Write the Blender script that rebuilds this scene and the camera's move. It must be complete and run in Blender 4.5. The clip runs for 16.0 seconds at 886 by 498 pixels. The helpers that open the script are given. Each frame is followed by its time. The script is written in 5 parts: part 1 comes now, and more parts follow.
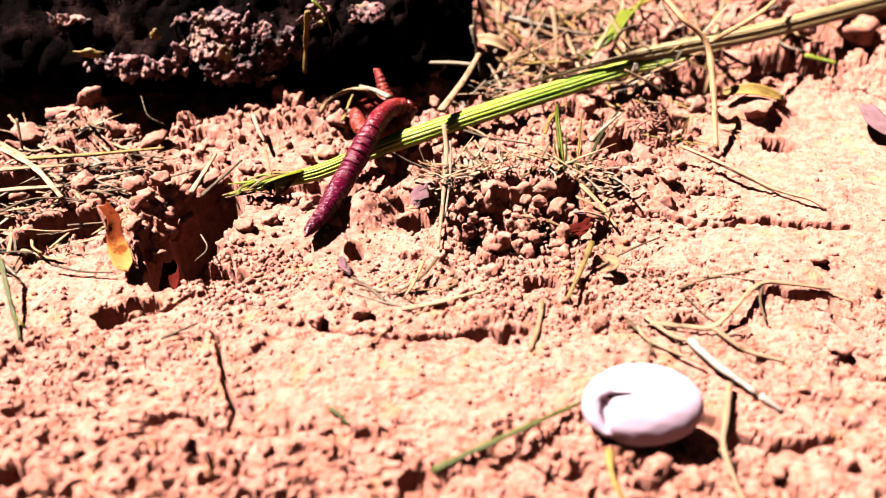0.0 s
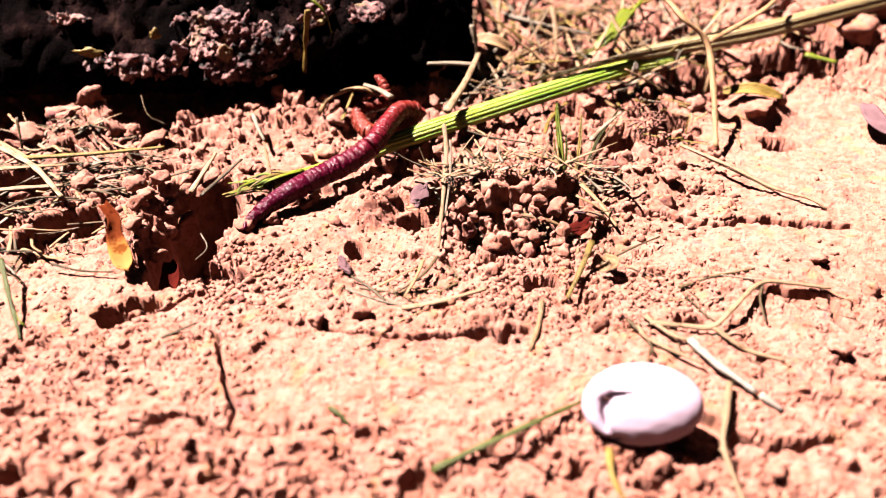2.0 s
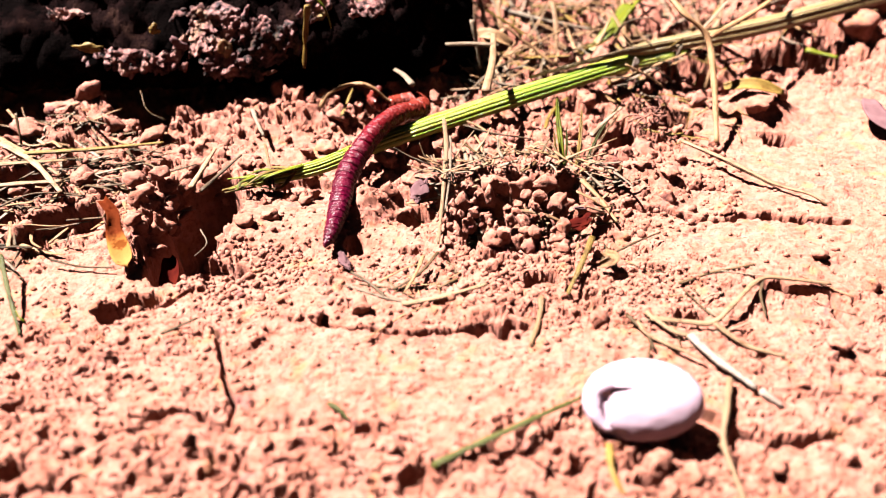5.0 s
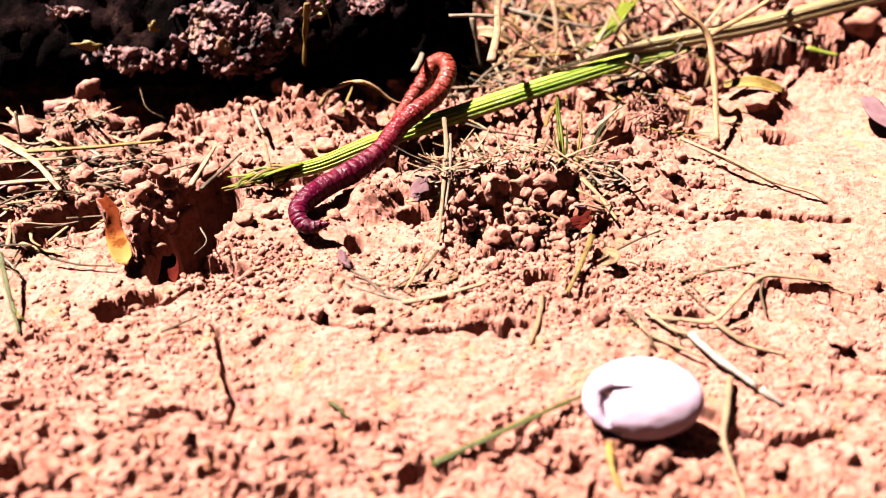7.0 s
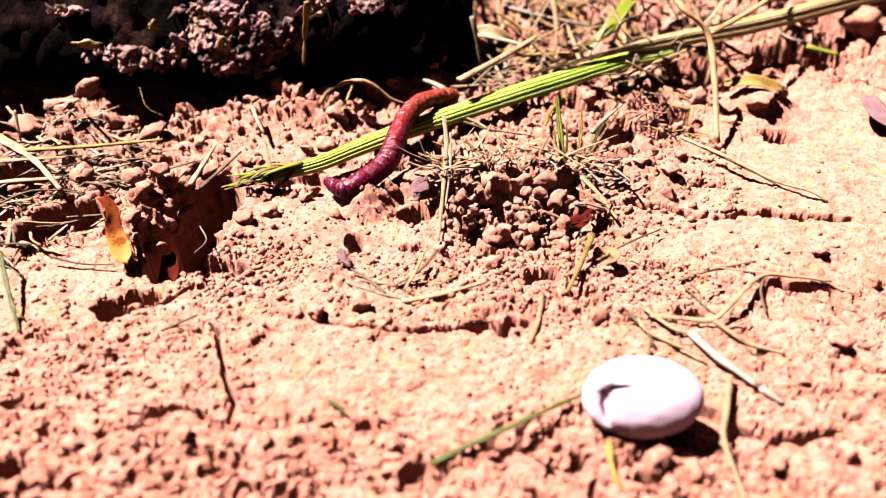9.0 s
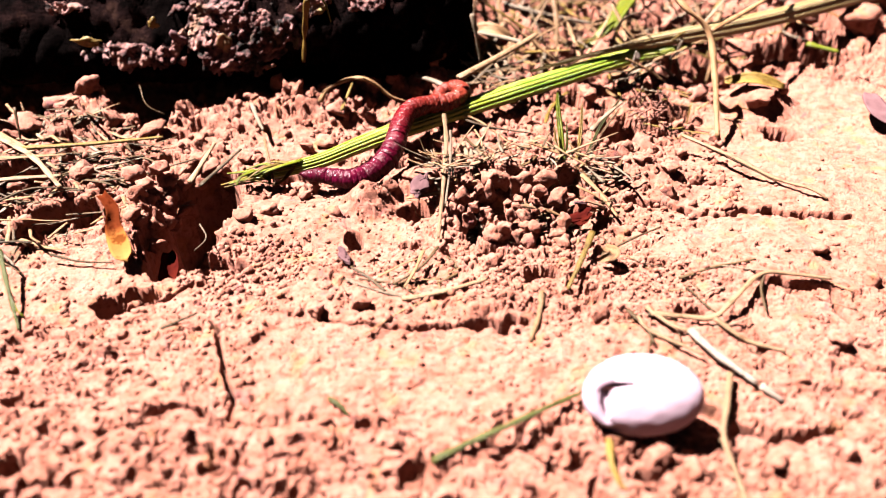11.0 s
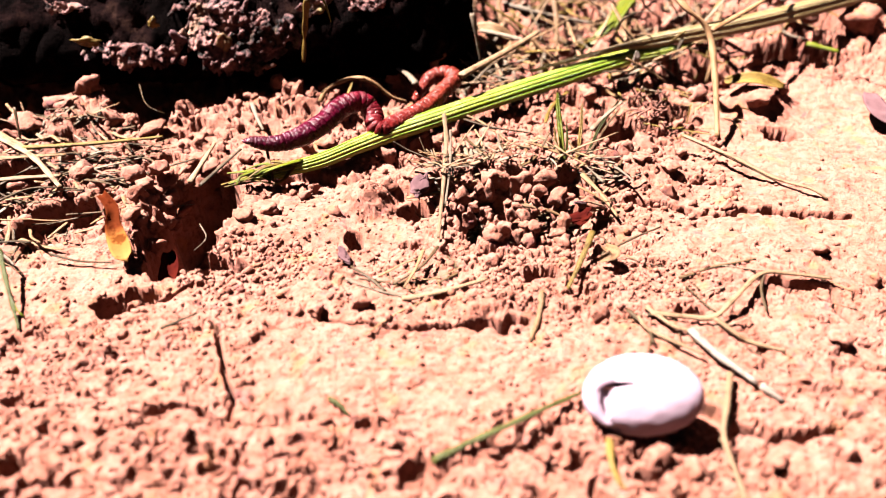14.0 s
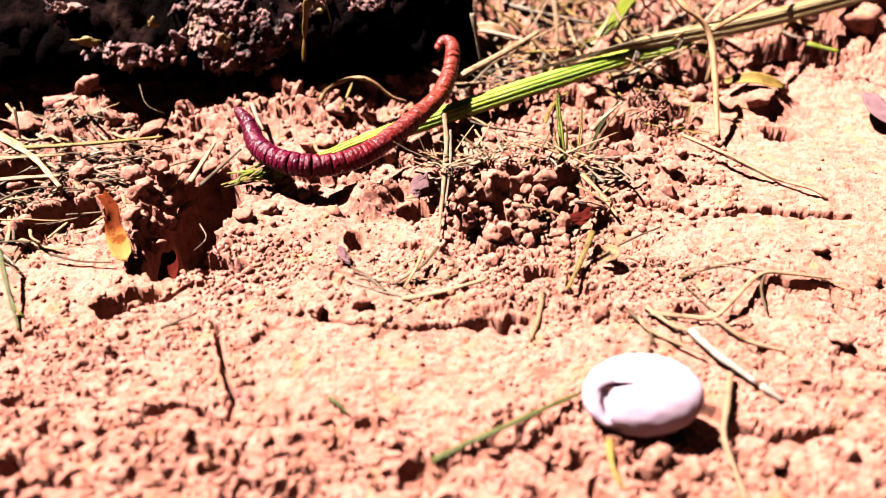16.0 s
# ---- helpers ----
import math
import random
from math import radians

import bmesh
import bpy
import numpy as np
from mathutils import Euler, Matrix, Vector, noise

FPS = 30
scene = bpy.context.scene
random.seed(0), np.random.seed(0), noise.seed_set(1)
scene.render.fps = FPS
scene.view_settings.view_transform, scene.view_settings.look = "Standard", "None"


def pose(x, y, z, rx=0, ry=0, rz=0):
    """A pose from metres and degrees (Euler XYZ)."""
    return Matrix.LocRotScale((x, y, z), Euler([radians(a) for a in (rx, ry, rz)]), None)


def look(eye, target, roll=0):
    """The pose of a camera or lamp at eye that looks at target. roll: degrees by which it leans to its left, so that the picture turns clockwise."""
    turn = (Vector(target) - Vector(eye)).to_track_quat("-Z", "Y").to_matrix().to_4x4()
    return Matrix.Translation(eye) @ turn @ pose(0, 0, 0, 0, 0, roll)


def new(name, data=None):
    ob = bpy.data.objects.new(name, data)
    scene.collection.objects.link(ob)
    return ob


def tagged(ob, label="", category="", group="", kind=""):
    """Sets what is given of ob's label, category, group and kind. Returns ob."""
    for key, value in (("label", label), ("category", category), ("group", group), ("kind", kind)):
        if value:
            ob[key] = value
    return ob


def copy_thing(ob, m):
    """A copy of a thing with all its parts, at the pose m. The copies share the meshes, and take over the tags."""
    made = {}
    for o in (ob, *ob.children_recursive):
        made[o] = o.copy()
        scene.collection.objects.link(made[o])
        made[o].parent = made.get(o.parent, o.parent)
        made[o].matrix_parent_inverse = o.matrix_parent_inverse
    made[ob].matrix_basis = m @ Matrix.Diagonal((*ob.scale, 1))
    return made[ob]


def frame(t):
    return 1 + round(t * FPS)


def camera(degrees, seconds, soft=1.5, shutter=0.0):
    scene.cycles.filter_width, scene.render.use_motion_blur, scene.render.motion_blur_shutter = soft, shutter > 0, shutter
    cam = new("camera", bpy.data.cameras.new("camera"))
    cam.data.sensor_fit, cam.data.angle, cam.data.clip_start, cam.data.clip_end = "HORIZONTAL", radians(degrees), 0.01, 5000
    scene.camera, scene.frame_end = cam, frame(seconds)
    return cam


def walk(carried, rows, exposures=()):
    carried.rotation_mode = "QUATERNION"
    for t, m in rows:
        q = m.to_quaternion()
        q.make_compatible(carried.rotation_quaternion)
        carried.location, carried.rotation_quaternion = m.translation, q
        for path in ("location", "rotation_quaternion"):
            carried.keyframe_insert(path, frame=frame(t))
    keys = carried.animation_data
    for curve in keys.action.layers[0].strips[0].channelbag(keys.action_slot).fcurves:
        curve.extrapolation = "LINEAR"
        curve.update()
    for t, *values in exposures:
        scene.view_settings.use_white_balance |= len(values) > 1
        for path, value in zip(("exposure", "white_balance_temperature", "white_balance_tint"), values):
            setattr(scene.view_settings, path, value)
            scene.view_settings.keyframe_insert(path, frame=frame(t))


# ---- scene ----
# ---- camera ----
cam = camera(60, 16.0, soft=0.95)
cam.data.dof.use_dof = True
cam.data.dof.focus_distance = 0.138
cam.data.dof.aperture_fstop = 15.0
walk(cam, [
    (0, pose(0.00000, -0.00000, 0.08000, 52.000, 0, 0)),
    (1, pose(0.00000, 0.00002, 0.07998, 51.958, 0, 0)),
    (1.5, pose(0.00000, 0.00005, 0.07996, 51.895, 0, 0)),
    (2, pose(0.00000, 0.00003, 0.07998, 51.945, 0, 0)),
    (2.5, pose(0.00000, 0.00001, 0.07999, 51.979, 0, 0)),
    (3, pose(0.00000, 0.00003, 0.07998, 51.949, 0, 0)),
    (3.5, pose(0.00000, 0.00009, 0.07993, 51.831, 0, 0)),
    (4, pose(0.00000, 0.00015, 0.07988, 51.705, 0, 0)),
    (4.2, pose(0.00000, 0.00016, 0.07987, 51.679, 0, 0)),
    (6.3, pose(0.00000, 0.00020, 0.07984, 51.612, 0, 0)),
    (6.5, pose(0.00000, 0.00021, 0.07984, 51.599, 0, 0)),
    (7, pose(0.00000, 0.00026, 0.07980, 51.494, 0, 0)),
    (7.5, pose(0.00000, 0.00029, 0.07977, 51.426, 0, 0)),
    (8, pose(0.00000, 0.00033, 0.07974, 51.359, 0, 0)),
    (8.5, pose(0.00000, 0.00030, 0.07976, 51.409, 0, 0)),
    (9, pose(0.00000, 0.00030, 0.07976, 51.409, 0, 0)),
    (9.2, pose(0.00000, 0.00031, 0.07976, 51.397, 0, 0)),
    (11.3, pose(0.00000, 0.00039, 0.07969, 51.232, 0, 0)),
    (12, pose(0.00000, 0.00040, 0.07969, 51.228, 0, 0)),
    (12.5, pose(0.00000, 0.00039, 0.07970, 51.241, 0, 0)),
    (13, pose(0.00000, 0.00039, 0.07970, 51.241, 0, 0)),
    (13.5, pose(0.00000, 0.00040, 0.07969, 51.228, 0, 0)),
    (14, pose(0.00000, 0.00040, 0.07969, 51.224, 0, 0)),
    (14.5, pose(0.00000, 0.00042, 0.07967, 51.186, 0, 0)),
    (15, pose(0.00000, 0.00044, 0.07966, 51.143, 0, 0)),
    (15.5, pose(0.00000, 0.00043, 0.07966, 51.165, 0, 0)),
    (16, pose(0.00000, 0.00040, 0.07969, 51.224, 0, 0)),
])

# ---- light ----
SUN_FROM = Vector((-0.56, 0.27, 1.0)).normalized()
world = bpy.data.worlds.new("sky")
scene.world = world
world.use_nodes = True
sky = world.node_tree.nodes.new("ShaderNodeTexSky")
sky.sky_type = "NISHITA"
sky.sun_disc = False
sky.sun_elevation = math.asin(SUN_FROM.z)
sky.sun_rotation = math.atan2(SUN_FROM.x, SUN_FROM.y)
world.node_tree.links.new(sky.outputs["Color"], world.node_tree.nodes["Background"].inputs["Color"])
world.node_tree.nodes["Background"].inputs["Strength"].default_value = 0.0005
sun = new("sun", bpy.data.lights.new("sun", "SUN"))
sun.data.energy = 5.0
sun.data.angle = radians(0.5)
sun.data.color = (1.0, 0.93, 0.86)
sun.matrix_world = look(SUN_FROM * 2, (0, 0, 0))
scene.view_settings.exposure = 4.34

MM = 0.001


# ---- materials ----
def nodes_of(name):
    m = bpy.data.materials.new(name)
    m.use_nodes = True
    t = m.node_tree
    return m, t, t.nodes["Principled BSDF"]


def link(t, a, b):
    t.links.new(a, b)


def coords(t, kind="Object"):
    return t.nodes.new("ShaderNodeTexCoord").outputs[kind]


def noise_tex(t, vec, scale, detail=4.0, rough=0.6, dist=0.0):
    n = t.nodes.new("ShaderNodeTexNoise")
    n.inputs["Scale"].default_value = scale
    n.inputs["Detail"].default_value = detail
    n.inputs["Roughness"].default_value = rough
    n.inputs["Distortion"].default_value = dist
    link(t, vec, n.inputs["Vector"])
    return n.outputs["Fac"]


def ramp(t, fac, stops):
    r = t.nodes.new("ShaderNodeValToRGB")
    e = r.color_ramp.elements
    e[0].position, e[0].color = stops[0][0], (*stops[0][1], 1)
    e[1].position, e[1].color = stops[-1][0], (*stops[-1][1], 1)
    for p, c in stops[1:-1]:
        k = e.new(p)
        k.color = (*c, 1)
    link(t, fac, r.inputs["Fac"])
    return r.outputs["Color"]


def mix(t, a, b, fac, mode="MIX"):
    n = t.nodes.new("ShaderNodeMix")
    n.data_type, n.blend_type = "RGBA", mode
    if isinstance(fac, float):
        n.inputs["Factor"].default_value = fac
    else:
        link(t, fac, n.inputs["Factor"])
    for s, v in ((n.inputs[6], a), (n.inputs[7], b)):
        if isinstance(v, tuple):
            s.default_value = (*v, 1)
        else:
            link(t, v, s)
    return n.outputs[2]


def bump(t, bsdf, heights):
    """heights: (socket, strength, distance in metres), coarse to fine."""
    last = None
    for h, s, d in heights:
        b = t.nodes.new("ShaderNodeBump")
        b.inputs["Strength"].default_value = s
        b.inputs["Distance"].default_value = d
        link(t, h, b.inputs["Height"])
        if last:
            link(t, last, b.inputs["Normal"])
        last = b.outputs["Normal"]
    link(t, last, bsdf.inputs["Normal"])


def soil_material(name, tint=(1, 1, 1), dark=0.0):
    m, t, b = nodes_of(name)
    v = coords(t)
    if dark:
        v = t.nodes.new("ShaderNodeNewGeometry").outputs["Position"]
    c = ramp(t, noise_tex(t, v, 70, 5), [(0.30, (0.46, 0.29, 0.19)), (0.5, (0.56, 0.39, 0.275)), (0.68, (0.62, 0.46, 0.36))])
    c2 = ramp(t, noise_tex(t, v, 420, 5, 0.65), [(0.33, (0.30, 0.155, 0.085)), (0.45, (0.54, 0.37, 0.26)), (0.60, (0.68, 0.52, 0.42))])
    c = mix(t, c, c2, 0.6)
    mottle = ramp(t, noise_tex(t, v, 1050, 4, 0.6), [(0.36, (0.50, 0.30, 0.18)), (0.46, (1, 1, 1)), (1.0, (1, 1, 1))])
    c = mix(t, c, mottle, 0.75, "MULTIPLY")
    # dark specks, with the shade of tiny gaps between crumbs put into their colour
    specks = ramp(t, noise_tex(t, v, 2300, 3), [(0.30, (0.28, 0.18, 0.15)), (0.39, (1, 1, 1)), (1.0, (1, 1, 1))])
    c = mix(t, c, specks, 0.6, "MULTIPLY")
    rust = ramp(t, noise_tex(t, v, 180, 2), [(0.60, (0, 0, 0)), (0.72, (1, 1, 1))])
    c = mix(t, c, (0.56, 0.40, 0.20), rust)
    plum = ramp(t, noise_tex(t, v, 260, 3, 0.5, 1.0), [(0.62, (0, 0, 0)), (0.74, (0.8, 0.8, 0.8))])
    c = mix(t, c, (0.30, 0.17, 0.19), plum)
    c = mix(t, c, tint, 1.0, "MULTIPLY")
    link(t, c, b.inputs["Base Color"])
    b.inputs["Roughness"].default_value = 0.95
    b.inputs["Specular IOR Level"].default_value = 0.15
    bump(t, b, [(noise_tex(t, v, 700, 7, 0.75), 0.6, 0.0005), (noise_tex(t, v, 2400, 4, 0.75), 0.6, 0.0003)])
    return m


def fibre_material(name, pale, deep, gloss=0.5, streaks=26.0, tone=(0.042, 0.102)):
    """Stalks and blades: streaks run along the piece (its second map axis goes round it)."""
    m, t, b = nodes_of(name)
    uv = coords(t, "UV")
    mp = t.nodes.new("ShaderNodeMapping")
    mp.inputs["Scale"].default_value = (1.2, streaks, 1)
    link(t, uv, mp.inputs["Vector"])
    s = noise_tex(t, mp.outputs["Vector"], 1.0, 4, 0.6)
    c = ramp(t, s, [(0.32, deep), (0.62, pale)])
    info = t.nodes.new("ShaderNodeObjectInfo")
    hsv = t.nodes.new("ShaderNodeHueSaturation")
    mr = t.nodes.new("ShaderNodeMapRange")
    mr.inputs["To Min"].default_value, mr.inputs["To Max"].default_value = tone
    isle = t.nodes.new("ShaderNodeNewGeometry").outputs["Random Per Island"]
    both = t.nodes.new("ShaderNodeMath")
    both.operation = "FRACT"
    add = t.nodes.new("ShaderNodeMath")
    link(t, info.outputs["Random"], add.inputs[0])
    link(t, isle, add.inputs[1])
    link(t, add.outputs[0], both.inputs[0])
    link(t, both.outputs[0], mr.inputs["Value"])
    link(t, mr.outputs["Result"], hsv.inputs["Value"])
    spots = ramp(t, noise_tex(t, coords(t), 500, 3), [(0.33, (0.35, 0.22, 0.12)), (0.45, (1, 1, 1))])
    c = mix(t, c, spots, 0.7, "MULTIPLY")
    link(t, c, hsv.inputs["Color"])
    link(t, hsv.outputs["Color"], b.inputs["Base Color"])
    b.inputs["Roughness"].default_value = gloss
    b.inputs["Specular IOR Level"].default_value = 0.07
    bump(t, b, [(s, 0.6, 0.0003)])
    return m


def plain_material(name, a, bcol, scale, rough=0.7, relief=0.0002, spec=0.3):
    m, t, b = nodes_of(name)
    v = coords(t)
    n = noise_tex(t, v, scale, 5)
    link(t, ramp(t, n, [(0.3, a), (0.7, bcol)]), b.inputs["Base Color"])
    b.inputs["Roughness"].default_value = rough
    b.inputs["Specular IOR Level"].default_value = spec
    bump(t, b, [(noise_tex(t, v, scale * 2.5, 4), 0.6, relief)])
    return m


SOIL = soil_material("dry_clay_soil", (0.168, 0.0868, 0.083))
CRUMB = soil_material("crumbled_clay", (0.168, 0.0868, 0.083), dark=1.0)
STRAW = fibre_material("dry_straw", (0.90, 0.52, 0.28), (0.44, 0.19, 0.07), tone=(0.066, 0.12))
PALE = fibre_material("bleached_straw", (0.88, 0.66, 0.50), (0.52, 0.34, 0.21), tone=(0.055, 0.095))
WHITE = fibre_material("white_straw", (0.90, 0.72, 0.62), (0.66, 0.46, 0.36), tone=(0.08, 0.095))
SANDY = fibre_material("sandy_straw", (0.88, 0.55, 0.34), (0.50, 0.26, 0.13), tone=(0.075, 0.11))
BROWN = fibre_material("brown_fibre", (0.42, 0.24, 0.11), (0.16, 0.08, 0.035))
YELLOW = fibre_material("yellow_straw", (0.74, 0.46, 0.10), (0.40, 0.22, 0.04))
GREEN = fibre_material("green_blade", (0.72, 0.74, 0.04), (0.14, 0.26, 0.01), gloss=0.4, tone=(0.042, 0.085))
OLIVE = fibre_material("olive_stem", (0.24, 0.23, 0.05), (0.05, 0.07, 0.012))


def leaf_material():
    """Dead leaf: rust red at its stalk, orange towards its broad tip, with brown spots."""
    m, t, b = nodes_of("orange_dead_leaf")
    sep = t.nodes.new("ShaderNodeSeparateXYZ")
    link(t, coords(t, "UV"), sep.inputs[0])
    c = ramp(t, sep.outputs["X"], [(0.10, (0.020, 0.0035, 0.0012)), (0.50, (0.030, 0.006, 0.002)), (0.66, (0.085, 0.032, 0.008)), (1.0, (0.105, 0.047, 0.016))])
    spots = ramp(t, noise_tex(t, coords(t), 420, 4), [(0.38, (0.25, 0.12, 0.08)), (0.47, (1, 1, 1))])
    c = mix(t, c, spots, 0.8, "MULTIPLY")
    link(t, c, b.inputs["Base Color"])
    b.inputs["Roughness"].default_value = 0.7
    b.inputs["Specular IOR Level"].default_value = 0.0
    bump(t, b, [(noise_tex(t, coords(t), 500, 4), 0.6, 0.0003)])
    return m


LEAF = leaf_material()
RUST = plain_material("rust_red_leaf", (0.008, 0.001, 0.001), (0.02, 0.0025, 0.0015), 300, 0.9, spec=0.0)
MAUVE = plain_material("mauve_leaf", (0.024, 0.012, 0.0135), (0.050, 0.027, 0.029), 200, 0.8, spec=0.0)
STONE = plain_material("grey_violet_stone", (0.00825, 0.00605, 0.00825), (0.01925, 0.0143, 0.01815), 350, 0.8)
ROOT = plain_material("rusty_rootlet", (0.03, 0.0055, 0.002), (0.0525, 0.013, 0.005), 900, 0.8)


def stem_material(name, stops, patch, limit):
    """Ribbed grass: streaks along it, with worn patches."""
    m, t, b = nodes_of(name)
    uv = coords(t, "UV")
    mp = t.nodes.new("ShaderNodeMapping")
    mp.inputs["Scale"].default_value = (2.2, 21, 1)
    link(t, uv, mp.inputs["Vector"])
    s = noise_tex(t, mp.outputs["Vector"], 1.0, 4, 0.6)
    c = ramp(t, s, stops)
    patches = ramp(t, noise_tex(t, coords(t), 110, 4), [(limit, (0, 0, 0)), (limit + 0.10, (0.75, 0.75, 0.75))])
    c = mix(t, c, patch, patches)
    specks = ramp(t, noise_tex(t, coords(t), 700, 3), [(0.30, (0.3, 0.25, 0.15)), (0.40, (1, 1, 1))])
    c = mix(t, c, specks, 0.7, "MULTIPLY")
    link(t, c, b.inputs["Base Color"])
    b.inputs["Roughness"].default_value = 0.38
    b.inputs["Specular IOR Level"].default_value = 0.2
    bump(t, b, [(s, 0.8, 0.0004)])
    return m


def worm_material():
    m, t, b = nodes_of("moist_worm_skin")
    v = coords(t)
    info = t.nodes.new("ShaderNodeObjectInfo")
    n = ramp(t, noise_tex(t, v, 900, 4), [(0.35, (0.55, 0.5, 0.5)), (0.65, (1.25, 1.2, 1.2))])
    c = mix(t, info.outputs["Color"], n, 1.0, "MULTIPLY")
    rnd = t.nodes.new("ShaderNodeVectorMath")
    rnd.operation = "ADD"
    link(t, v, rnd.inputs[0])
    link(t, info.outputs["Random"], rnd.inputs[1])
    dust = ramp(t, noise_tex(t, rnd.outputs[0], 1300, 2), [(0.71, (0, 0, 0)), (0.75, (1, 1, 1))])
    c = mix(t, c, (0.09, 0.06, 0.052), dust)
    link(t, c, b.inputs["Base Color"])
    wet = t.nodes.new("ShaderNodeMapRange")
    wet.inputs["From Min"].default_value, wet.inputs["From Max"].default_value = 0.35, 0.65
    wet.inputs["To Min"].default_value, wet.inputs["To Max"].default_value = 0.12, 0.42
    link(t, noise_tex(t, rnd.outputs[0], 420, 3), wet.inputs["Value"])
    link(t, wet.outputs["Result"], b.inputs["Roughness"])
    b.inputs["Specular IOR Level"].default_value = 0.07
    bump(t, b, [(noise_tex(t, rnd.outputs[0], 700, 4, 0.6), 0.9, 0.0007), (noise_tex(t, rnd.outputs[0], 2600, 3), 0.5, 0.0002)])
    return m


def shell_material():
    m, t, b = nodes_of("bleached_shell")
    v = coords(t)
    n = noise_tex(t, v, 110, 4)
    link(t, ramp(t, n, [(0.3, (0.120, 0.083, 0.105)), (0.7, (0.130, 0.092, 0.115))]), b.inputs["Base Color"])
    b.inputs["Roughness"].default_value = 0.55
    b.inputs["Specular IOR Level"].default_value = 0.1
    b.inputs["Subsurface Weight"].default_value = 0.3
    b.inputs["Subsurface Radius"].default_value = (1.0, 0.8, 0.85)
    b.inputs["Subsurface Scale"].default_value = 0.004
    bump(t, b, [(noise_tex(t, v, 500, 4), 0.25, 0.0002)])
    return m


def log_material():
    m, t, b = nodes_of("shade_dark_rotten_wood")
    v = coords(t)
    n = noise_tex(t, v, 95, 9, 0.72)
    # near-black wood: the shade between the lit bark sheets is put into its colour
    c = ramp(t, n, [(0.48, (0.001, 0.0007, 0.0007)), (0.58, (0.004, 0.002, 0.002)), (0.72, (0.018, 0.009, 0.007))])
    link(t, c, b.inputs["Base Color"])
    b.inputs["Roughness"].default_value = 0.9
    b.inputs["Specular IOR Level"].default_value = 0.0
    bump(t, b, [(noise_tex(t, v, 300, 7, 0.75), 1.0, 0.003), (noise_tex(t, v, 1500, 3), 0.7, 0.0004)])
    return m


def bark_material():
    """Crumbling bark: mauve and tan, its pits painted dark in colour, with mossy spots."""
    m, t, b = nodes_of("crumbling_bark")
    v = coords(t)
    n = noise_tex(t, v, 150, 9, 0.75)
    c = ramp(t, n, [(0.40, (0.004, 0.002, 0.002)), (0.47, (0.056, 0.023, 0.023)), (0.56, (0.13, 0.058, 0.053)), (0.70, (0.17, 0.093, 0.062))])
    tan = ramp(t, noise_tex(t, v, 80, 3), [(0.54, (0, 0, 0)), (0.66, (0.55, 0.55, 0.55))])
    c = mix(t, c, (0.114, 0.072, 0.036), tan)
    slate = ramp(t, noise_tex(t, v, 38, 2), [(0.54, (0, 0, 0)), (0.66, (0.3, 0.3, 0.3))])
    c = mix(t, c, (0.066, 0.051, 0.066), slate)
    moss = ramp(t, noise_tex(t, v, 90, 3), [(0.62, (0, 0, 0)), (0.70, (0.8, 0.8, 0.8))])
    c = mix(t, c, (0.078, 0.066, 0.018), moss)
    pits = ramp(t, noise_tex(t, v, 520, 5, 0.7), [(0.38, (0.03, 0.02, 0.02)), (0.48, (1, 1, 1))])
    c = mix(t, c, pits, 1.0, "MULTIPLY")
    link(t, c, b.inputs["Base Color"])
    b.inputs["Roughness"].default_value = 0.9
    b.inputs["Specular IOR Level"].default_value = 0.1
    bump(t, b, [(noise_tex(t, v, 300, 7, 0.75), 1.0, 0.002), (noise_tex(t, v, 1500, 3), 0.7, 0.0004)])
    return m


BARK = bark_material()
STEM = stem_material("green_ribbed_grass", [(0.36, (0.005, 0.018, 0.0008)), (0.43, (0.036, 0.066, 0.002)), (0.51, (0.080, 0.098, 0.003)), (0.62, (0.15, 0.13, 0.035))], (0.085, 0.075, 0.022), 0.55)
DRY = stem_material("bleached_ribbed_grass", [(0.38, (0.034, 0.020, 0.007)), (0.48, (0.078, 0.053, 0.022)), (0.62, (0.108, 0.078, 0.040))], (0.07, 0.043, 0.016), 0.60)
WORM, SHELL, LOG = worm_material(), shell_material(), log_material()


# ---- mesh helpers (lengths in mm) ----
def mesh(name, verts, faces, mat, uvs=None, smooth=True):
    me = bpy.data.meshes.new(name)
    me.from_pydata([tuple(v) for v in np.asarray(verts, float) * MM], [], [tuple(f) for f in faces])
    me.materials.append(mat)
    if smooth:
        me.polygons.foreach_set("use_smooth", [True] * len(me.polygons))
    if uvs is not None:
        layer = me.uv_layers.new(name="along")
        idx = np.empty(len(me.loops), int)
        me.loops.foreach_get("vertex_index", idx)
        layer.data.foreach_set("uv", np.asarray(uvs, float)[idx].ravel())
    me.update()
    return me


def thing(name, me, label, category, group="", kind=""):
    return tagged(new(name, me), label, category, group, kind)


def part(name, me, parent, label=""):
    ob = new(name, me)
    ob.parent = parent
    return tagged(ob, label)


def empty(name, label, category, x, y, z, group=""):
    ob = new(name)
    ob.empty_display_size = 0.005
    ob.location = Vector((x, y, z)) * MM
    return tagged(ob, label, category, group)


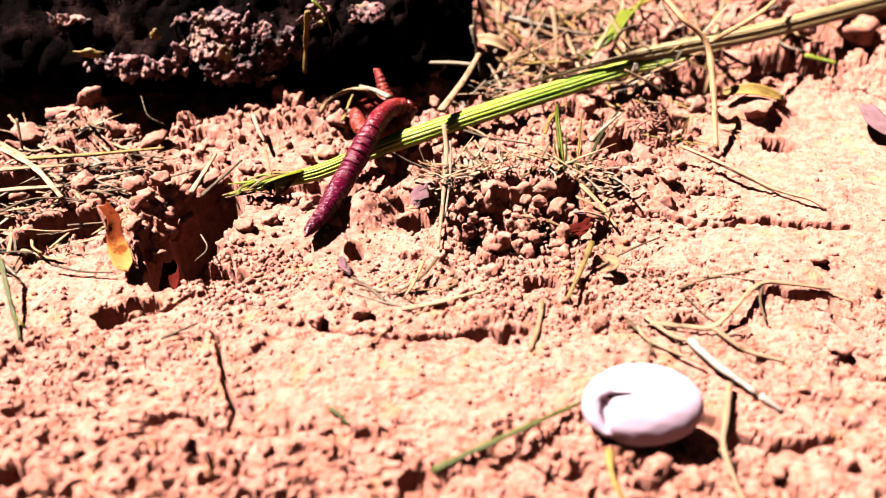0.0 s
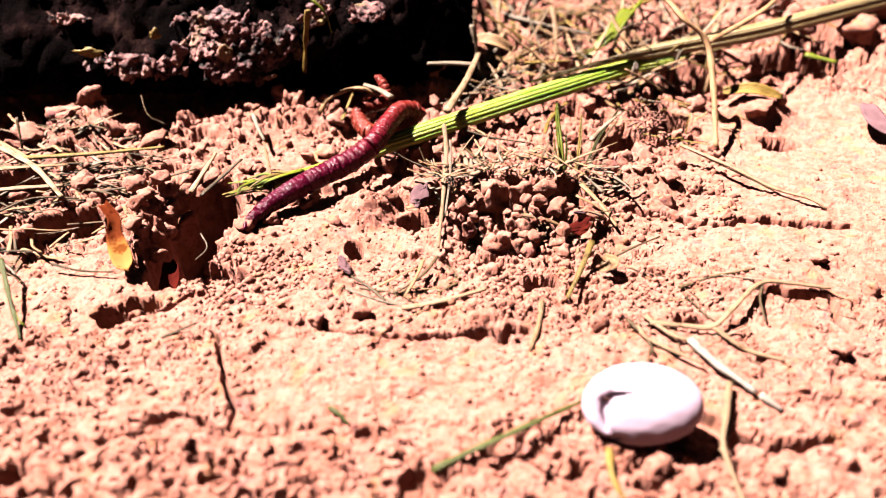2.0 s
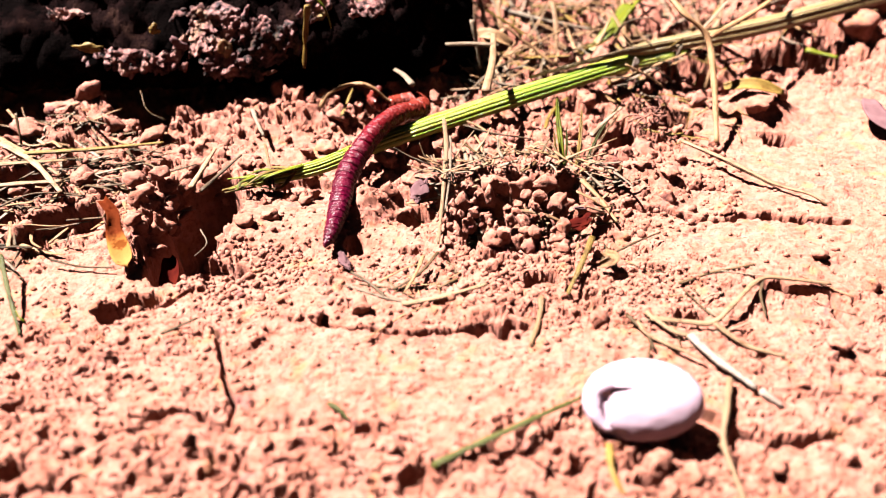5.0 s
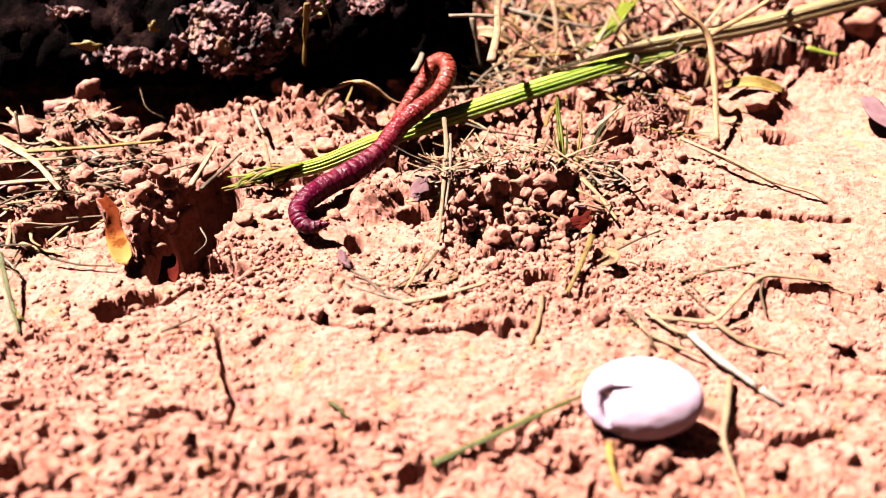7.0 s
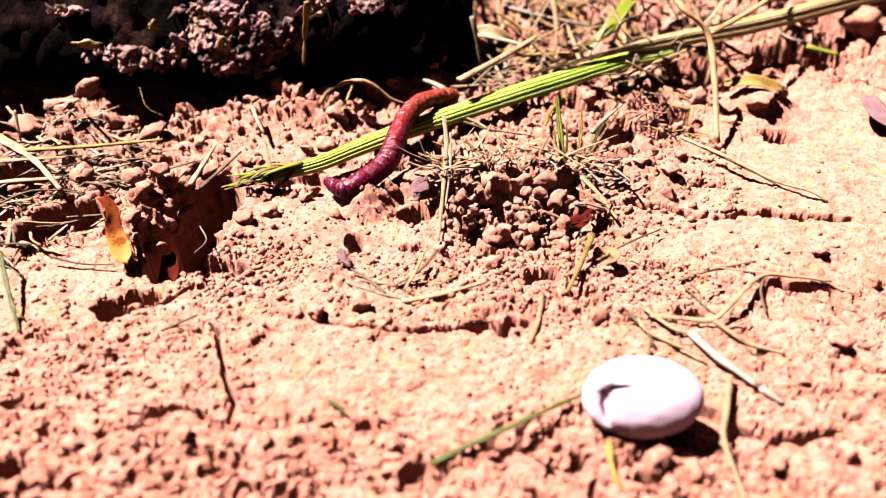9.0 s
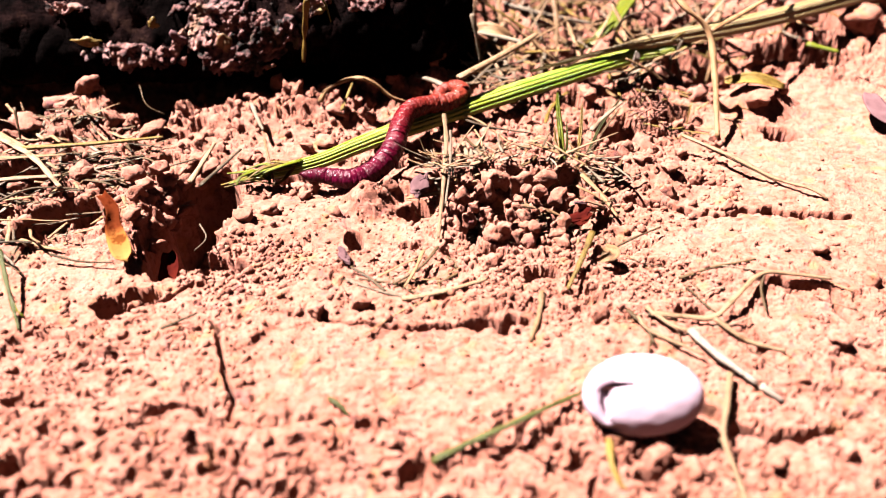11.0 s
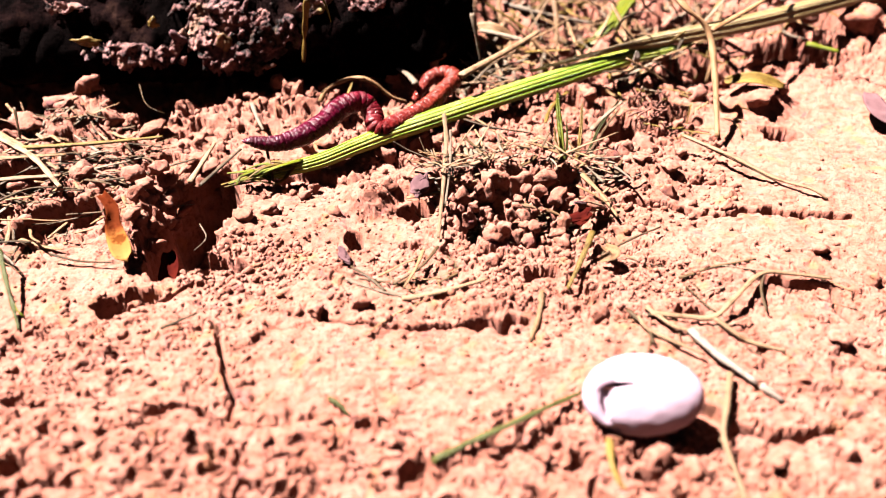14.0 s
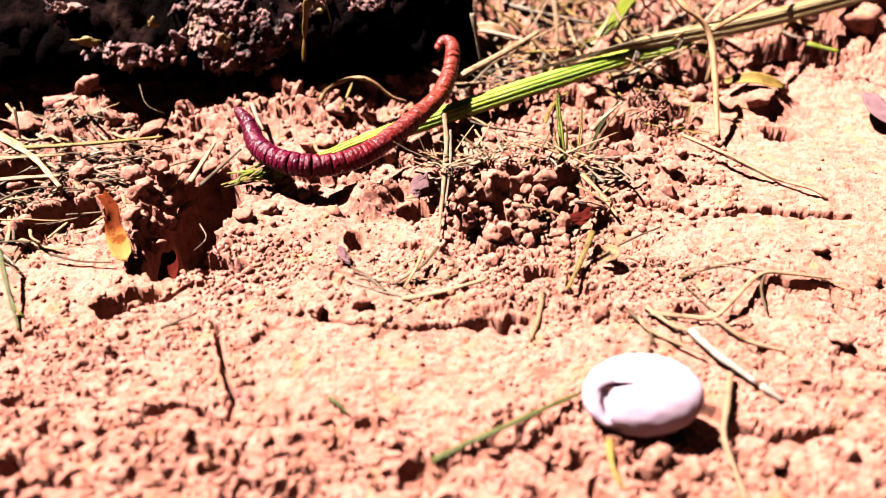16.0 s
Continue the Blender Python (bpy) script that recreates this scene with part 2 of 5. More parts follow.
def spline(pts, n):
    """n points evenly along a smooth curve through pts."""
    p = np.asarray(pts, float)
    if len(p) == 2:
        dense = p[0] + (p[1] - p[0]) * np.linspace(0, 1, 40)[:, None]
    else:
        q = np.vstack([2 * p[0] - p[1], p, 2 * p[-1] - p[-2]])
        u = np.linspace(0, 1, 16, endpoint=False)[:, None]
        out = []
        for a, b, c, d in zip(q, q[1:], q[2:], q[3:]):
            out.append(0.5 * (2 * b + (c - a) * u + (2 * a - 5 * b + 4 * c - d) * u ** 2 + (3 * b - a - 3 * c + d) * u ** 3))
        dense = np.vstack(out + [p[-1:]])
    s = np.concatenate([[0], np.cumsum(np.linalg.norm(np.diff(dense, axis=0), axis=1))])
    w = np.linspace(0, s[-1], n)
    return np.stack([np.interp(w, s, dense[:, i]) for i in range(3)], 1)


def tube(pts, radius, sides=8, flat=0.6, ribs=0.0):
    """A stalk along pts: radius is a number or one per point; flat squeezes it, ribs groove it."""
    p = np.asarray(pts, float)
    n = len(p)
    r = np.broadcast_to(np.asarray(radius, float), (n,))
    tan = np.gradient(p, axis=0)
    tan /= np.linalg.norm(tan, axis=1)[:, None] + 1e-9
    side = np.cross(tan, [0.05, 0.02, 1.0])
    side /= np.linalg.norm(side, axis=1)[:, None] + 1e-9
    up = np.cross(side, tan)
    verts, uvs, faces = [], [], []
    for i in range(n):
        for j in range(sides):
            a = 2 * math.pi * j / sides
            k = r[i] * (1 + (ribs if j % 2 else -ribs))
            verts.append(p[i] + side[i] * math.cos(a) * k + up[i] * math.sin(a) * k * flat)
            uvs.append((i / (n - 1), j / sides))
    for i in range(n - 1):
        for j in range(sides):
            k = (j + 1) % sides
            faces.append((i * sides + j, i * sides + k, (i + 1) * sides + k, (i + 1) * sides + j))
    faces.append(tuple(range(sides))[::-1])
    faces.append(tuple((n - 1) * sides + j for j in range(sides)))
    return verts, faces, uvs


def joined(pieces):
    verts, faces, uvs = [], [], []
    for v, f, u in pieces:
        o = len(verts)
        verts += list(v)
        uvs += list(u)
        faces += [tuple(i + o for i in q) for q in f]
    return verts, faces, uvs


# ---- ground relief ----
def hashed(ix, iy, seed):
    h = (ix.astype(np.int64) * 374761393 + iy.astype(np.int64) * 668265263 + seed * 974634541) & 0xFFFFFFFF
    h = ((h ^ (h >> 13)) * 1274126177) & 0xFFFFFFFF
    h = ((h ^ (h >> 16)) * 2246822519) & 0xFFFFFFFF
    return ((h ^ (h >> 15)) & 0xFFFFFF) / float(0xFFFFFF)


def value(x, y, seed):
    ix, iy = np.floor(x), np.floor(y)
    fx, fy = x - ix, y - iy
    fx, fy = fx * fx * fx * (fx * (fx * 6 - 15) + 10), fy * fy * fy * (fy * (fy * 6 - 15) + 10)
    a, b = hashed(ix, iy, seed), hashed(ix + 1, iy, seed)
    c, d = hashed(ix, iy + 1, seed), hashed(ix + 1, iy + 1, seed)
    return (a + (b - a) * fx) * (1 - fy) + (c + (d - c) * fx) * fy - 0.5


def fbm(x, y, seed, octaves=4, gain=0.5):
    out, amp = 0.0, 1.0
    for o in range(octaves):
        out = out + amp * value(x * 2.03 ** o + 17.1 * o, y * 2.03 ** o - 9.7 * o, seed + o)
        amp *= gain
    return out


def lumps(x, y, seed, fill=0.75):
    """Rounded crumbs of about one unit: 0 in the joints, up to 1 on a crumb's back."""
    ix, iy = np.floor(x), np.floor(y)
    best = np.zeros_like(x)
    for dx in (-1, 0, 1):
        for dy in (-1, 0, 1):
            cx, cy = ix + dx, iy + dy
            px, py = cx + hashed(cx, cy, seed), cy + hashed(cx, cy, seed + 1)
            r = fill * (0.45 + 0.75 * hashed(cx, cy, seed + 2))
            d2 = ((x - px) ** 2 + (y - py) ** 2) / (r * r)
            best = np.maximum(best, np.sqrt(np.clip(1 - d2, 0, 1)) * r / fill)
    return best


def near(x, y, cx, cy, rx, ry, soft=0.5):
    """1 inside an ellipse, 0 outside, with a soft rim."""
    d = np.sqrt(((x - cx) / rx) ** 2 + ((y - cy) / ry) ** 2)
    k = np.clip((1 + soft - d) / (2 * soft), 0, 1)
    return k * k * (3 - 2 * k)


def off_line(x, y, pts):
    """Distance to a broken line."""
    best = np.full_like(x, 1e9)
    for a, b in zip(pts, pts[1:]):
        ax, ay, bx, by = a[0], a[1], b[0], b[1]
        dx, dy = bx - ax, by - ay
        k = np.clip(((x - ax) * dx + (y - ay) * dy) / (dx * dx + dy * dy), 0, 1)
        best = np.minimum(best, np.hypot(x - ax - k * dx, y - ay - k * dy))
    return best


# hollows: place, half-width, half-depth of plan, depth
HOLLOWS = [
    (-44.6, 103.5, 6.0, 9.0, 11.0), (-45.6, 117.5, 6.4, 10.5, 11.0), (-41.0, 113.0, 4.5, 5.0, 9.0), (-51.5, 87.0, 3.4, 1.9, 4.0), (-47.3, 89.5, 2.2, 1.6, 3.0), (-38.2, 91.5, 1.5, 1.0, 2.5), (-34.0, 95.8, 2.6, 1.3, 2.5), (14.9, 112.8, 14.0, 10.0, 5.2), (23.7, 117.9, 4.5, 4.0, 2.5), (-4.4, 111.1, 3.5, 3.0, 3.0), (-14.6, 102.6, 1.6, 2.5, 2.5), (-5.0, 56.5, 1.7, 1.8, 4.0), (24.5, 55.5, 2.0, 0.9, 2.0),
    (37.8, 85.1, 3.0, 1.6, 3.0), (6.4, 82.3, 3.2, 1.0, 2.0), (50.3, 148.3, 5.0, 6.0, 5.0), (70.0, 139.8, 4.0, 4.0, 4.0), (61.1, 170.8, 9.0, 8.0, 7.0),
    (97.9, 194.8, 5.0, 12.0, 7.0), (84.3, 177.2, 12.0, 5.0, 5.0), (-21.4, 156.2, 3.0, 2.0, 3.0), (16.1, 95.1, 3.0, 2.0, 2.5),
    (-3.9, 133.6, 3.5, 3.5, 4.5), (-23.0, 122.6, 8.0, 3.0, 1.0), (-47.3, 69.0, 1.0, 0.9, 2.0), (-58.1, 68.5, 1.6, 0.8, 2.0), (36.1, 140.9, 4.5, 4.5, 3.5),
    (-81.4, 123.6, 7.0, 6.0, 3.5), (-66.7, 110.7, 8.0, 5.0, 3.0), (-66.9, 149.6, 5.0, 6.0, 5.0), (33.0, 63.0, 5.0, 4.0, 1.3), (-52.8, 56.5, 2.0, 1.5, 2.5),
    (-25.2, 63.8, 1.6, 0.6, 1.6), (-10.6, 63.8, 1.0, 0.9, 1.8), (-36.7, 95.8, 4.0, 3.0, 1.4), (32.3, 194.8, 12.0, 10.0, 4.0),
]
MOUNDS = [
    (-13.5, 113.4, 3.5, 3.0, 2.5), (-12.0, 160.0, 11.0, 5.0, 2.6),
    (-72.2, 147.0, 6.0, 4.0, 3.5), (-76.8, 139.8, 7.0, 5.0, 2.5), (-58.2, 147.0, 4.0, 4.0, 2.0), (-35.0, 149.6, 8.0, 4.0, 2.0), (-43.7, 144.6, 9.0, 5.0, 1.5),
    (-26.2, 148.3, 8.0, 4.0, 2.0), (-3.1, 160.4, 5.0, 4.0, 3.0), (-30.3, 109.0, 12.0, 6.0, 1.5), (-13.9, 116.0, 5.0, 3.5, 2.0),
    (-3.6, 119.7, 5.0, 3.0, 3.0), (69.7, 153.5, 6.0, 5.0, 4.0), (92.0, 194.8, 12.0, 12.0, 5.0), (109.8, 191.1, 10.0, 14.0, 5.0), (82.7, 198.6, 8.0, 8.0, 4.0),
    (7.5, 87.0, 9.0, 3.0, 1.6), (48.6, 93.7, 8.0, 3.0, 1.4), (54.6, 194.8, 12.0, 8.0, 4.0), (38.5, 123.6, 7.0, 6.0, 2.5), (24.8, 194.8, 12.0, 10.0, 3.0),
]
# near edge of the trench along the log: x, y
LIP = ([-140, -86, -78, -72, -66, -63, -59, -56, -45, -29, -20, -8, 0, 14], [136, 138, 145, 150.5, 148, 140, 139.5, 147, 152.5, 157, 164, 168, 171, 174])
CRACKS = [
    ([(-34.1, 83.8, 0), (-33.6, 80.6, 0), (-32.6, 78.8, 0), (-32.1, 76.4, 0), (-30.7, 75.0, 0), (-30.0, 72.3, 0), (-28.9, 69.3, 0), (-27.8, 66.8, 0), (-28.1, 64.7, 0)], 0.42, 4.0),
    ([(30.9, 114.6, 0), (40.5, 113.9, 0), (45.1, 111.6, 0), (50.8, 110.4, 0), (57.2, 111.6, 0), (61.8, 110.4, 0), (71.5, 109.7, 0)], 0.72, 5.0),
    ([(38.4, 63.4, 0), (41.8, 62.5, 0), (47.2, 61.6, 0), (50.7, 62.9, 0)], 0.65, 4.0),
    ([(50.0, 92.3, 0), (54.9, 91.0, 0), (60.8, 90.3, 0), (61.7, 83.9, 0)], 0.6, 5.0),
    ([(-19.0, 83.3, 0), (-7.0, 80.9, 0), (6.4, 82.1, 0), (12.4, 83.5, 0)], 0.45, 3.5),
    ([(-50.2, 85.8, 0), (-43.9, 87.7, 0), (-40.4, 91.0, 0)], 0.5, 2.0),
    ([(-40.5, 65.7, 0), (-33.9, 66.1, 0), (-27.3, 63.4, 0)], 0.5, 1.8),
]


def relief(x, y):
    """Ground height in mm at plan places in mm."""
    x, y = np.asarray(x, float), np.asarray(y, float)
    wx = x + 2.2 * fbm(x / 5.0, y / 5.0, 31, 4)
    wy = y + 2.2 * fbm(x / 5.0, y / 5.0, 47, 4)
    vx = x + 0.5 * fbm(x / 1.7, y / 1.7, 211, 3)
    vy = y + 0.5 * fbm(x / 1.7, y / 1.7, 223, 3)
    far = np.clip((np.hypot(x, y - 120) - 150) / 300, 0, 1)
    z = 2.2 * fbm(x / 38, y / 38, 3, 2) + 1.0 * fbm(x / 9, y / 9, 5, 3)
    crust = near(x, y, 67.3, 119.7, 35, 32) + near(x, y, -5.2, 76.4, 36, 9) + near(x, y, -59.1, 91.0, 26, 9) + near(x, y, -22.3, 109.0, 17, 9)
    crust = crust + 0.75 * near(x, y, -16.5, 92.3, 24, 8) + 0.65 * near(x, y, 41.6, 76.4, 24, 15) + 0.5 * near(x, y, -21.5, 68.1, 40, 8) + 0.65 * near(x, y, -25.7, 135.2, 24, 11)
    crust = np.clip(crust + near(x, y, 84.6, 147.0, 22, 20), 0, 1)
    back = np.clip((y - 136) / 16, 0, 1) * (1 - 0.95 * near(x, y, 73.7, 134.1, 27, 24))
    pit = np.clip(near(x, y, 14.8, 112.5, 13, 13) + near(x, y, -48.2, 109.0, 10, 18) + near(x, y, -32.7, 92.3, 10, 6), 0, 1)
    fore = np.clip((95 - y) / 18, 0, 1)
    loose = 1 - 0.92 * crust
    rough = fbm(vx / 1.5, vy / 1.1, 113, 4, 0.65)
    knob = np.clip(1 + 0.9 * fbm(vx / 3.1, vy / 2.6, 229, 3, 0.6), 0.3, 1.8)
    z = z + (1.1 * back + 0.4 * pit) * loose * knob * lumps(wx / 5.5, wy / 5.5, 71)
    z = z + (0.13 + 0.65 * back + 1.0 * pit + 0.1 * fore) * loose * knob * lumps(vx / 2.6 + 0.3 * (wx - x), vy / 2.6 + 0.3 * (wy - y), 83)
    z = z + fore * knob * (0.50 * lumps(vx / 4.2, vy / 3.2, 193) + 0.12 * lumps(vx / 2.0, vy / 1.6, 191))
    z = z + (0.10 + 0.3 * pit) * loose * lumps(vx / 1.1, vy / 1.1, 97)
    z = z + (0.22 + 0.30 * back + 0.05 * fore) * (1 - 0.8 * crust) * rough
    # hairline creases and pinholes between the crumbs
    crease = np.abs(fbm(vx / 3.4, vy / 2.3, 233, 3, 0.55))
    z = z - (0.6 - 0.45 * crust) * np.clip(1 - crease / 0.03, 0, 1) * np.clip(0.1 + 3.0 * fbm(x / 9, y / 7, 239, 2), 0, 1)
    pin = fbm(vx / 1.25, vy / 0.95, 241, 3, 0.6)
    z = z - (0.6 - 0.4 * crust) * np.clip((pin - 0.27) / 0.04, 0, 1)
    # crusted plates with ragged steps between them
    step = fbm(wx / 11, wy / 6, 131, 4)
    z = z + 0.7 * (1 - 0.75 * crust) * np.clip((step + 0.02) / 0.05, 0, 1) * (1 - 0.4 * back) - 0.7 * np.clip((0.02 - np.abs(fbm(wx / 8, wy / 5, 137, 3) - 0.1)) / 0.02, 0, 1) * (1 - back) * (1 - 0.8 * crust)
    z = z - 1.3 * np.clip(0.2 + 0.8 * fore, 0, 1) * (1 - 0.85 * crust) * np.clip((fbm(vx / 2.6, vy / 1.6, 177, 3) - 0.29) / 0.03, 0, 1)
    # small ragged holes
    hole = fbm(vx / 4.2, vy / 3.0, 167, 4, 0.6)
    open_ = np.clip(0.4 * near(x, y, 16.1, 127.7, 14, 9) + near(x, y, -7.2, 131.9, 11, 4) + 0.7 * near(x, y, -70.1, 114.2, 14, 14) + 0.7 * near(x, y, 40.4, 138.6, 12, 10) + 0.8 * near(x, y, 33.7, 183.9, 26, 24) + 0.6 * near(x, y, 79.0, 182.2, 30, 13), 0, 1) * (1 - 0.8 * crust)
    z = z - (1.5 + 1.2 * pit + 4.0 * open_ + 1.2 * back) * (1 - 0.85 * crust) * np.clip((hole - 0.25 - 0.12 * crust - 0.15 * fore + 0.17 * open_) / 0.05, 0, 1)
    for cx, cy, rx, ry, d in MOUNDS:
        z = z + d * near(wx, wy, cx, cy, rx, ry, 0.7)
    sunk = np.zeros_like(z)
    for cx, cy, rx, ry, d in HOLLOWS:
        d = max(d, 1.7 * rx) if rx < 6.5 and d >= 2 else d
        sunk = np.maximum(sunk, 1.9 * d * near(wx + 0.45 * (vx - x), wy + 0.45 * (vy - y), cx, cy, rx, ry, 0.10))
    z = z - sunk
    # trench along the log's foot
    lip = np.interp(x, *LIP)
    z = z - 14.0 * np.clip((wy + 0.8 * (vy - y) - lip) / 1.6, 0, 1) * np.clip((14 + 0.1 * (y - 180) - wx) / 4, 0, 1) * np.clip((235 - y) / 8, 0, 1) * np.clip((x + 335) / 10, 0, 1)
    for pts, w, d in CRACKS:
        k = off_line(x + 0.8 * (wx - x) + 1.0 * (vx - x), y + 0.8 * (wy - y) + 1.0 * (vy - y), pts)
        z = z - d * np.exp(-(k / (w * (0.7 + 1.2 * np.abs(fbm(x / 4, y / 4, 151, 2))))) ** 4)
    # fade into flat ground far away
    return z * (1 - 0.85 * far) - 1.0


class Soil:
    """The relief on a fine grid of the plan, for what is laid on the ground."""
    x0, y0, step = -150.0, 40.0, 0.4

    def __init__(self):
        X, Y = np.meshgrid(np.arange(self.x0, 150, self.step), np.arange(self.y0, 240, self.step))
        self.z = relief(X, Y)

    def at(self, x, y):
        u = np.clip((np.asarray(x, float) - self.x0) / self.step, 0, self.z.shape[1] - 2)
        v = np.clip((np.asarray(y, float) - self.y0) / self.step, 0, self.z.shape[0] - 2)
        i, j = np.floor(u).astype(int), np.floor(v).astype(int)
        a, b = u - i, v - j
        z = self.z
        return (z[j, i] * (1 - a) + z[j, i + 1] * a) * (1 - b) + (z[j + 1, i] * (1 - a) + z[j + 1, i + 1] * a) * b


soil = Soil()


def height(x, y):
    return float(soil.at(x, y))


def grown(start, step, stop, factor=1.35):
    out, v = [], start
    while abs(v) < stop:
        step *= factor
        v += step
        out.append(v)
    return out


def ground():
    """One sheet to the horizon; its cells widen with the distance from the trodden foreground."""
    ys = [44.0]
    while ys[-1] < 240:
        ys.append(ys[-1] + 1.3e-5 * (0.788 * ys[-1] + 49.3) ** 2)
    ys = np.concatenate([grown(ys[0], -0.34, 60000)[::-1], ys, grown(ys[-1], 0.9, 60000)])
    us = np.linspace(-1.12, 1.12, 1120)
    us = np.concatenate([grown(us[0], -0.002, 1200)[::-1], us, grown(us[-1], 0.002, 1200)])
    half = 0.578 * (0.788 * np.clip(ys, 44, 240) + 49.3)
    X, Y = us[None, :] * half[:, None], np.repeat(ys[:, None], len(us), 1)
    Z = relief(X, Y)
    n, m = X.shape
    v = np.stack([X, Y, Z], -1).reshape(-1, 3) * MM
    i = np.arange(n * m).reshape(n, m)
    f = np.stack([i[:-1, :-1], i[:-1, 1:], i[1:, 1:], i[1:, :-1]], -1).reshape(-1, 4)
    me = bpy.data.meshes.new("ground")
    me.vertices.add(len(v))
    me.vertices.foreach_set("co", v.ravel())
    me.loops.add(f.size)
    me.loops.foreach_set("vertex_index", f.ravel())
    me.polygons.add(len(f))
    me.polygons.foreach_set("loop_start", np.arange(0, f.size, 4))
    me.polygons.foreach_set("use_smooth", np.ones(len(f), bool))
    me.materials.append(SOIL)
    me.update(calc_edges=True)
    me.validate()
    thing("ground", me, "dry sunlit pinkish clay soil with cracks and crumbs", "ground", kind="structure")


ground()
rng = np.random.default_rng(11)


# ---- clods and crumbs ----
def ball(level):
    bm = bmesh.new()
    bmesh.ops.create_icosphere(bm, subdivisions=level, radius=1.0)
    v = np.array([p.co[:] for p in bm.verts])
    f = np.array([[p.index for p in q.verts] for q in bm.faces])
    bm.free()
    return v, f


def rough_ball(level, seed, amount=0.35, squash=0.75):
    v, f = ball(level)
    r = random.Random(seed)
    o = Vector((r.uniform(-50, 50), r.uniform(-50, 50), r.uniform(-50, 50)))
    cuts = [(Vector((r.gauss(0, 1), r.gauss(0, 1), r.gauss(0, 1))).normalized(), r.uniform(0.55, 0.9)) for _ in range(11)]
    out = []
    for p in v:
        q = Vector(p)
        for n, d in cuts:
            q -= n * max(0.0, q.dot(n) - d)
        k = 1 + amount * noise.noise(q * 1.3 + o) + 0.5 * amount * noise.noise(q * 3.1 + o) + 0.25 * amount * noise.noise(q * 7 + o)
        out.append(q * k)
    a = np.array([tuple(q) for q in out])
    a[:, 2] *= squash
    a[:, 0] *= r.uniform(0.85, 1.3)
    return a, f


def crumbs():
    """Loose crumbs strewn over the soil, joined."""
    bases = [rough_ball(3 if i < 2 else 1, 200 + i, 0.55, 0.85) for i in range(6)]
    verts, faces, at = [], [], 0
    zones = [(14.5, 110.0, 18, 15, 330, 0.8), (-32.7, 96.5, 10, 7, 500, 0.55), (-14.1, 105.7, 18, 10, 420, 0.38), (-55.8, 136.3, 45, 22, 500, 1.3), 
             (23.7, 91.0, 18, 8, 700, 0.5), (-13.5, 64.3, 52, 16, 450, 0.42), (35.3, 68.1, 28, 20, 380, 0.42), (40.4, 127.7, 16, 18, 350, 0.9), (54.6, 194.8, 36, 36, 350, 1.6),
             (-53.5, 76.4, 26, 16, 500, 0.6), (1.9, 140.9, 26, 12, 350, 1.0), (59.6, 104.1, 30, 26, 200, 0.5), (-7.5, 91.0, 30, 8, 500, 0.5)]
    for cx, cy, rx, ry, n, size in zones:
        a, d = rng.uniform(0, 2 * math.pi, n), np.sqrt(rng.uniform(0, 1.3, n))
        x, y = cx + rx * d * np.cos(a), cy + ry * d * np.sin(a)
        s = size * np.clip(np.exp(rng.normal(-0.55, 0.5, n)), 0.2, 1.7)
        z = soil.at(x, y) + 0.25 * s
        for k in range(n):
            v, f = bases[int(rng.integers(0, 2)) if s[k] > 1.1 else int(rng.integers(2, 6))]
            m = np.array(Euler(rng.uniform(0, 6.28, 3)).to_matrix())
            verts.append((v * s[k]) @ m.T + [x[k], y[k], z[k]])
            faces.append(f + at)
            at += len(v)
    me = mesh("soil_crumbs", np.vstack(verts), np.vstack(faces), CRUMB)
    thing("soil_crumbs", me, "loose crumbs of dry pinkish clay on the ground", "soil crumbs", kind="stuff")


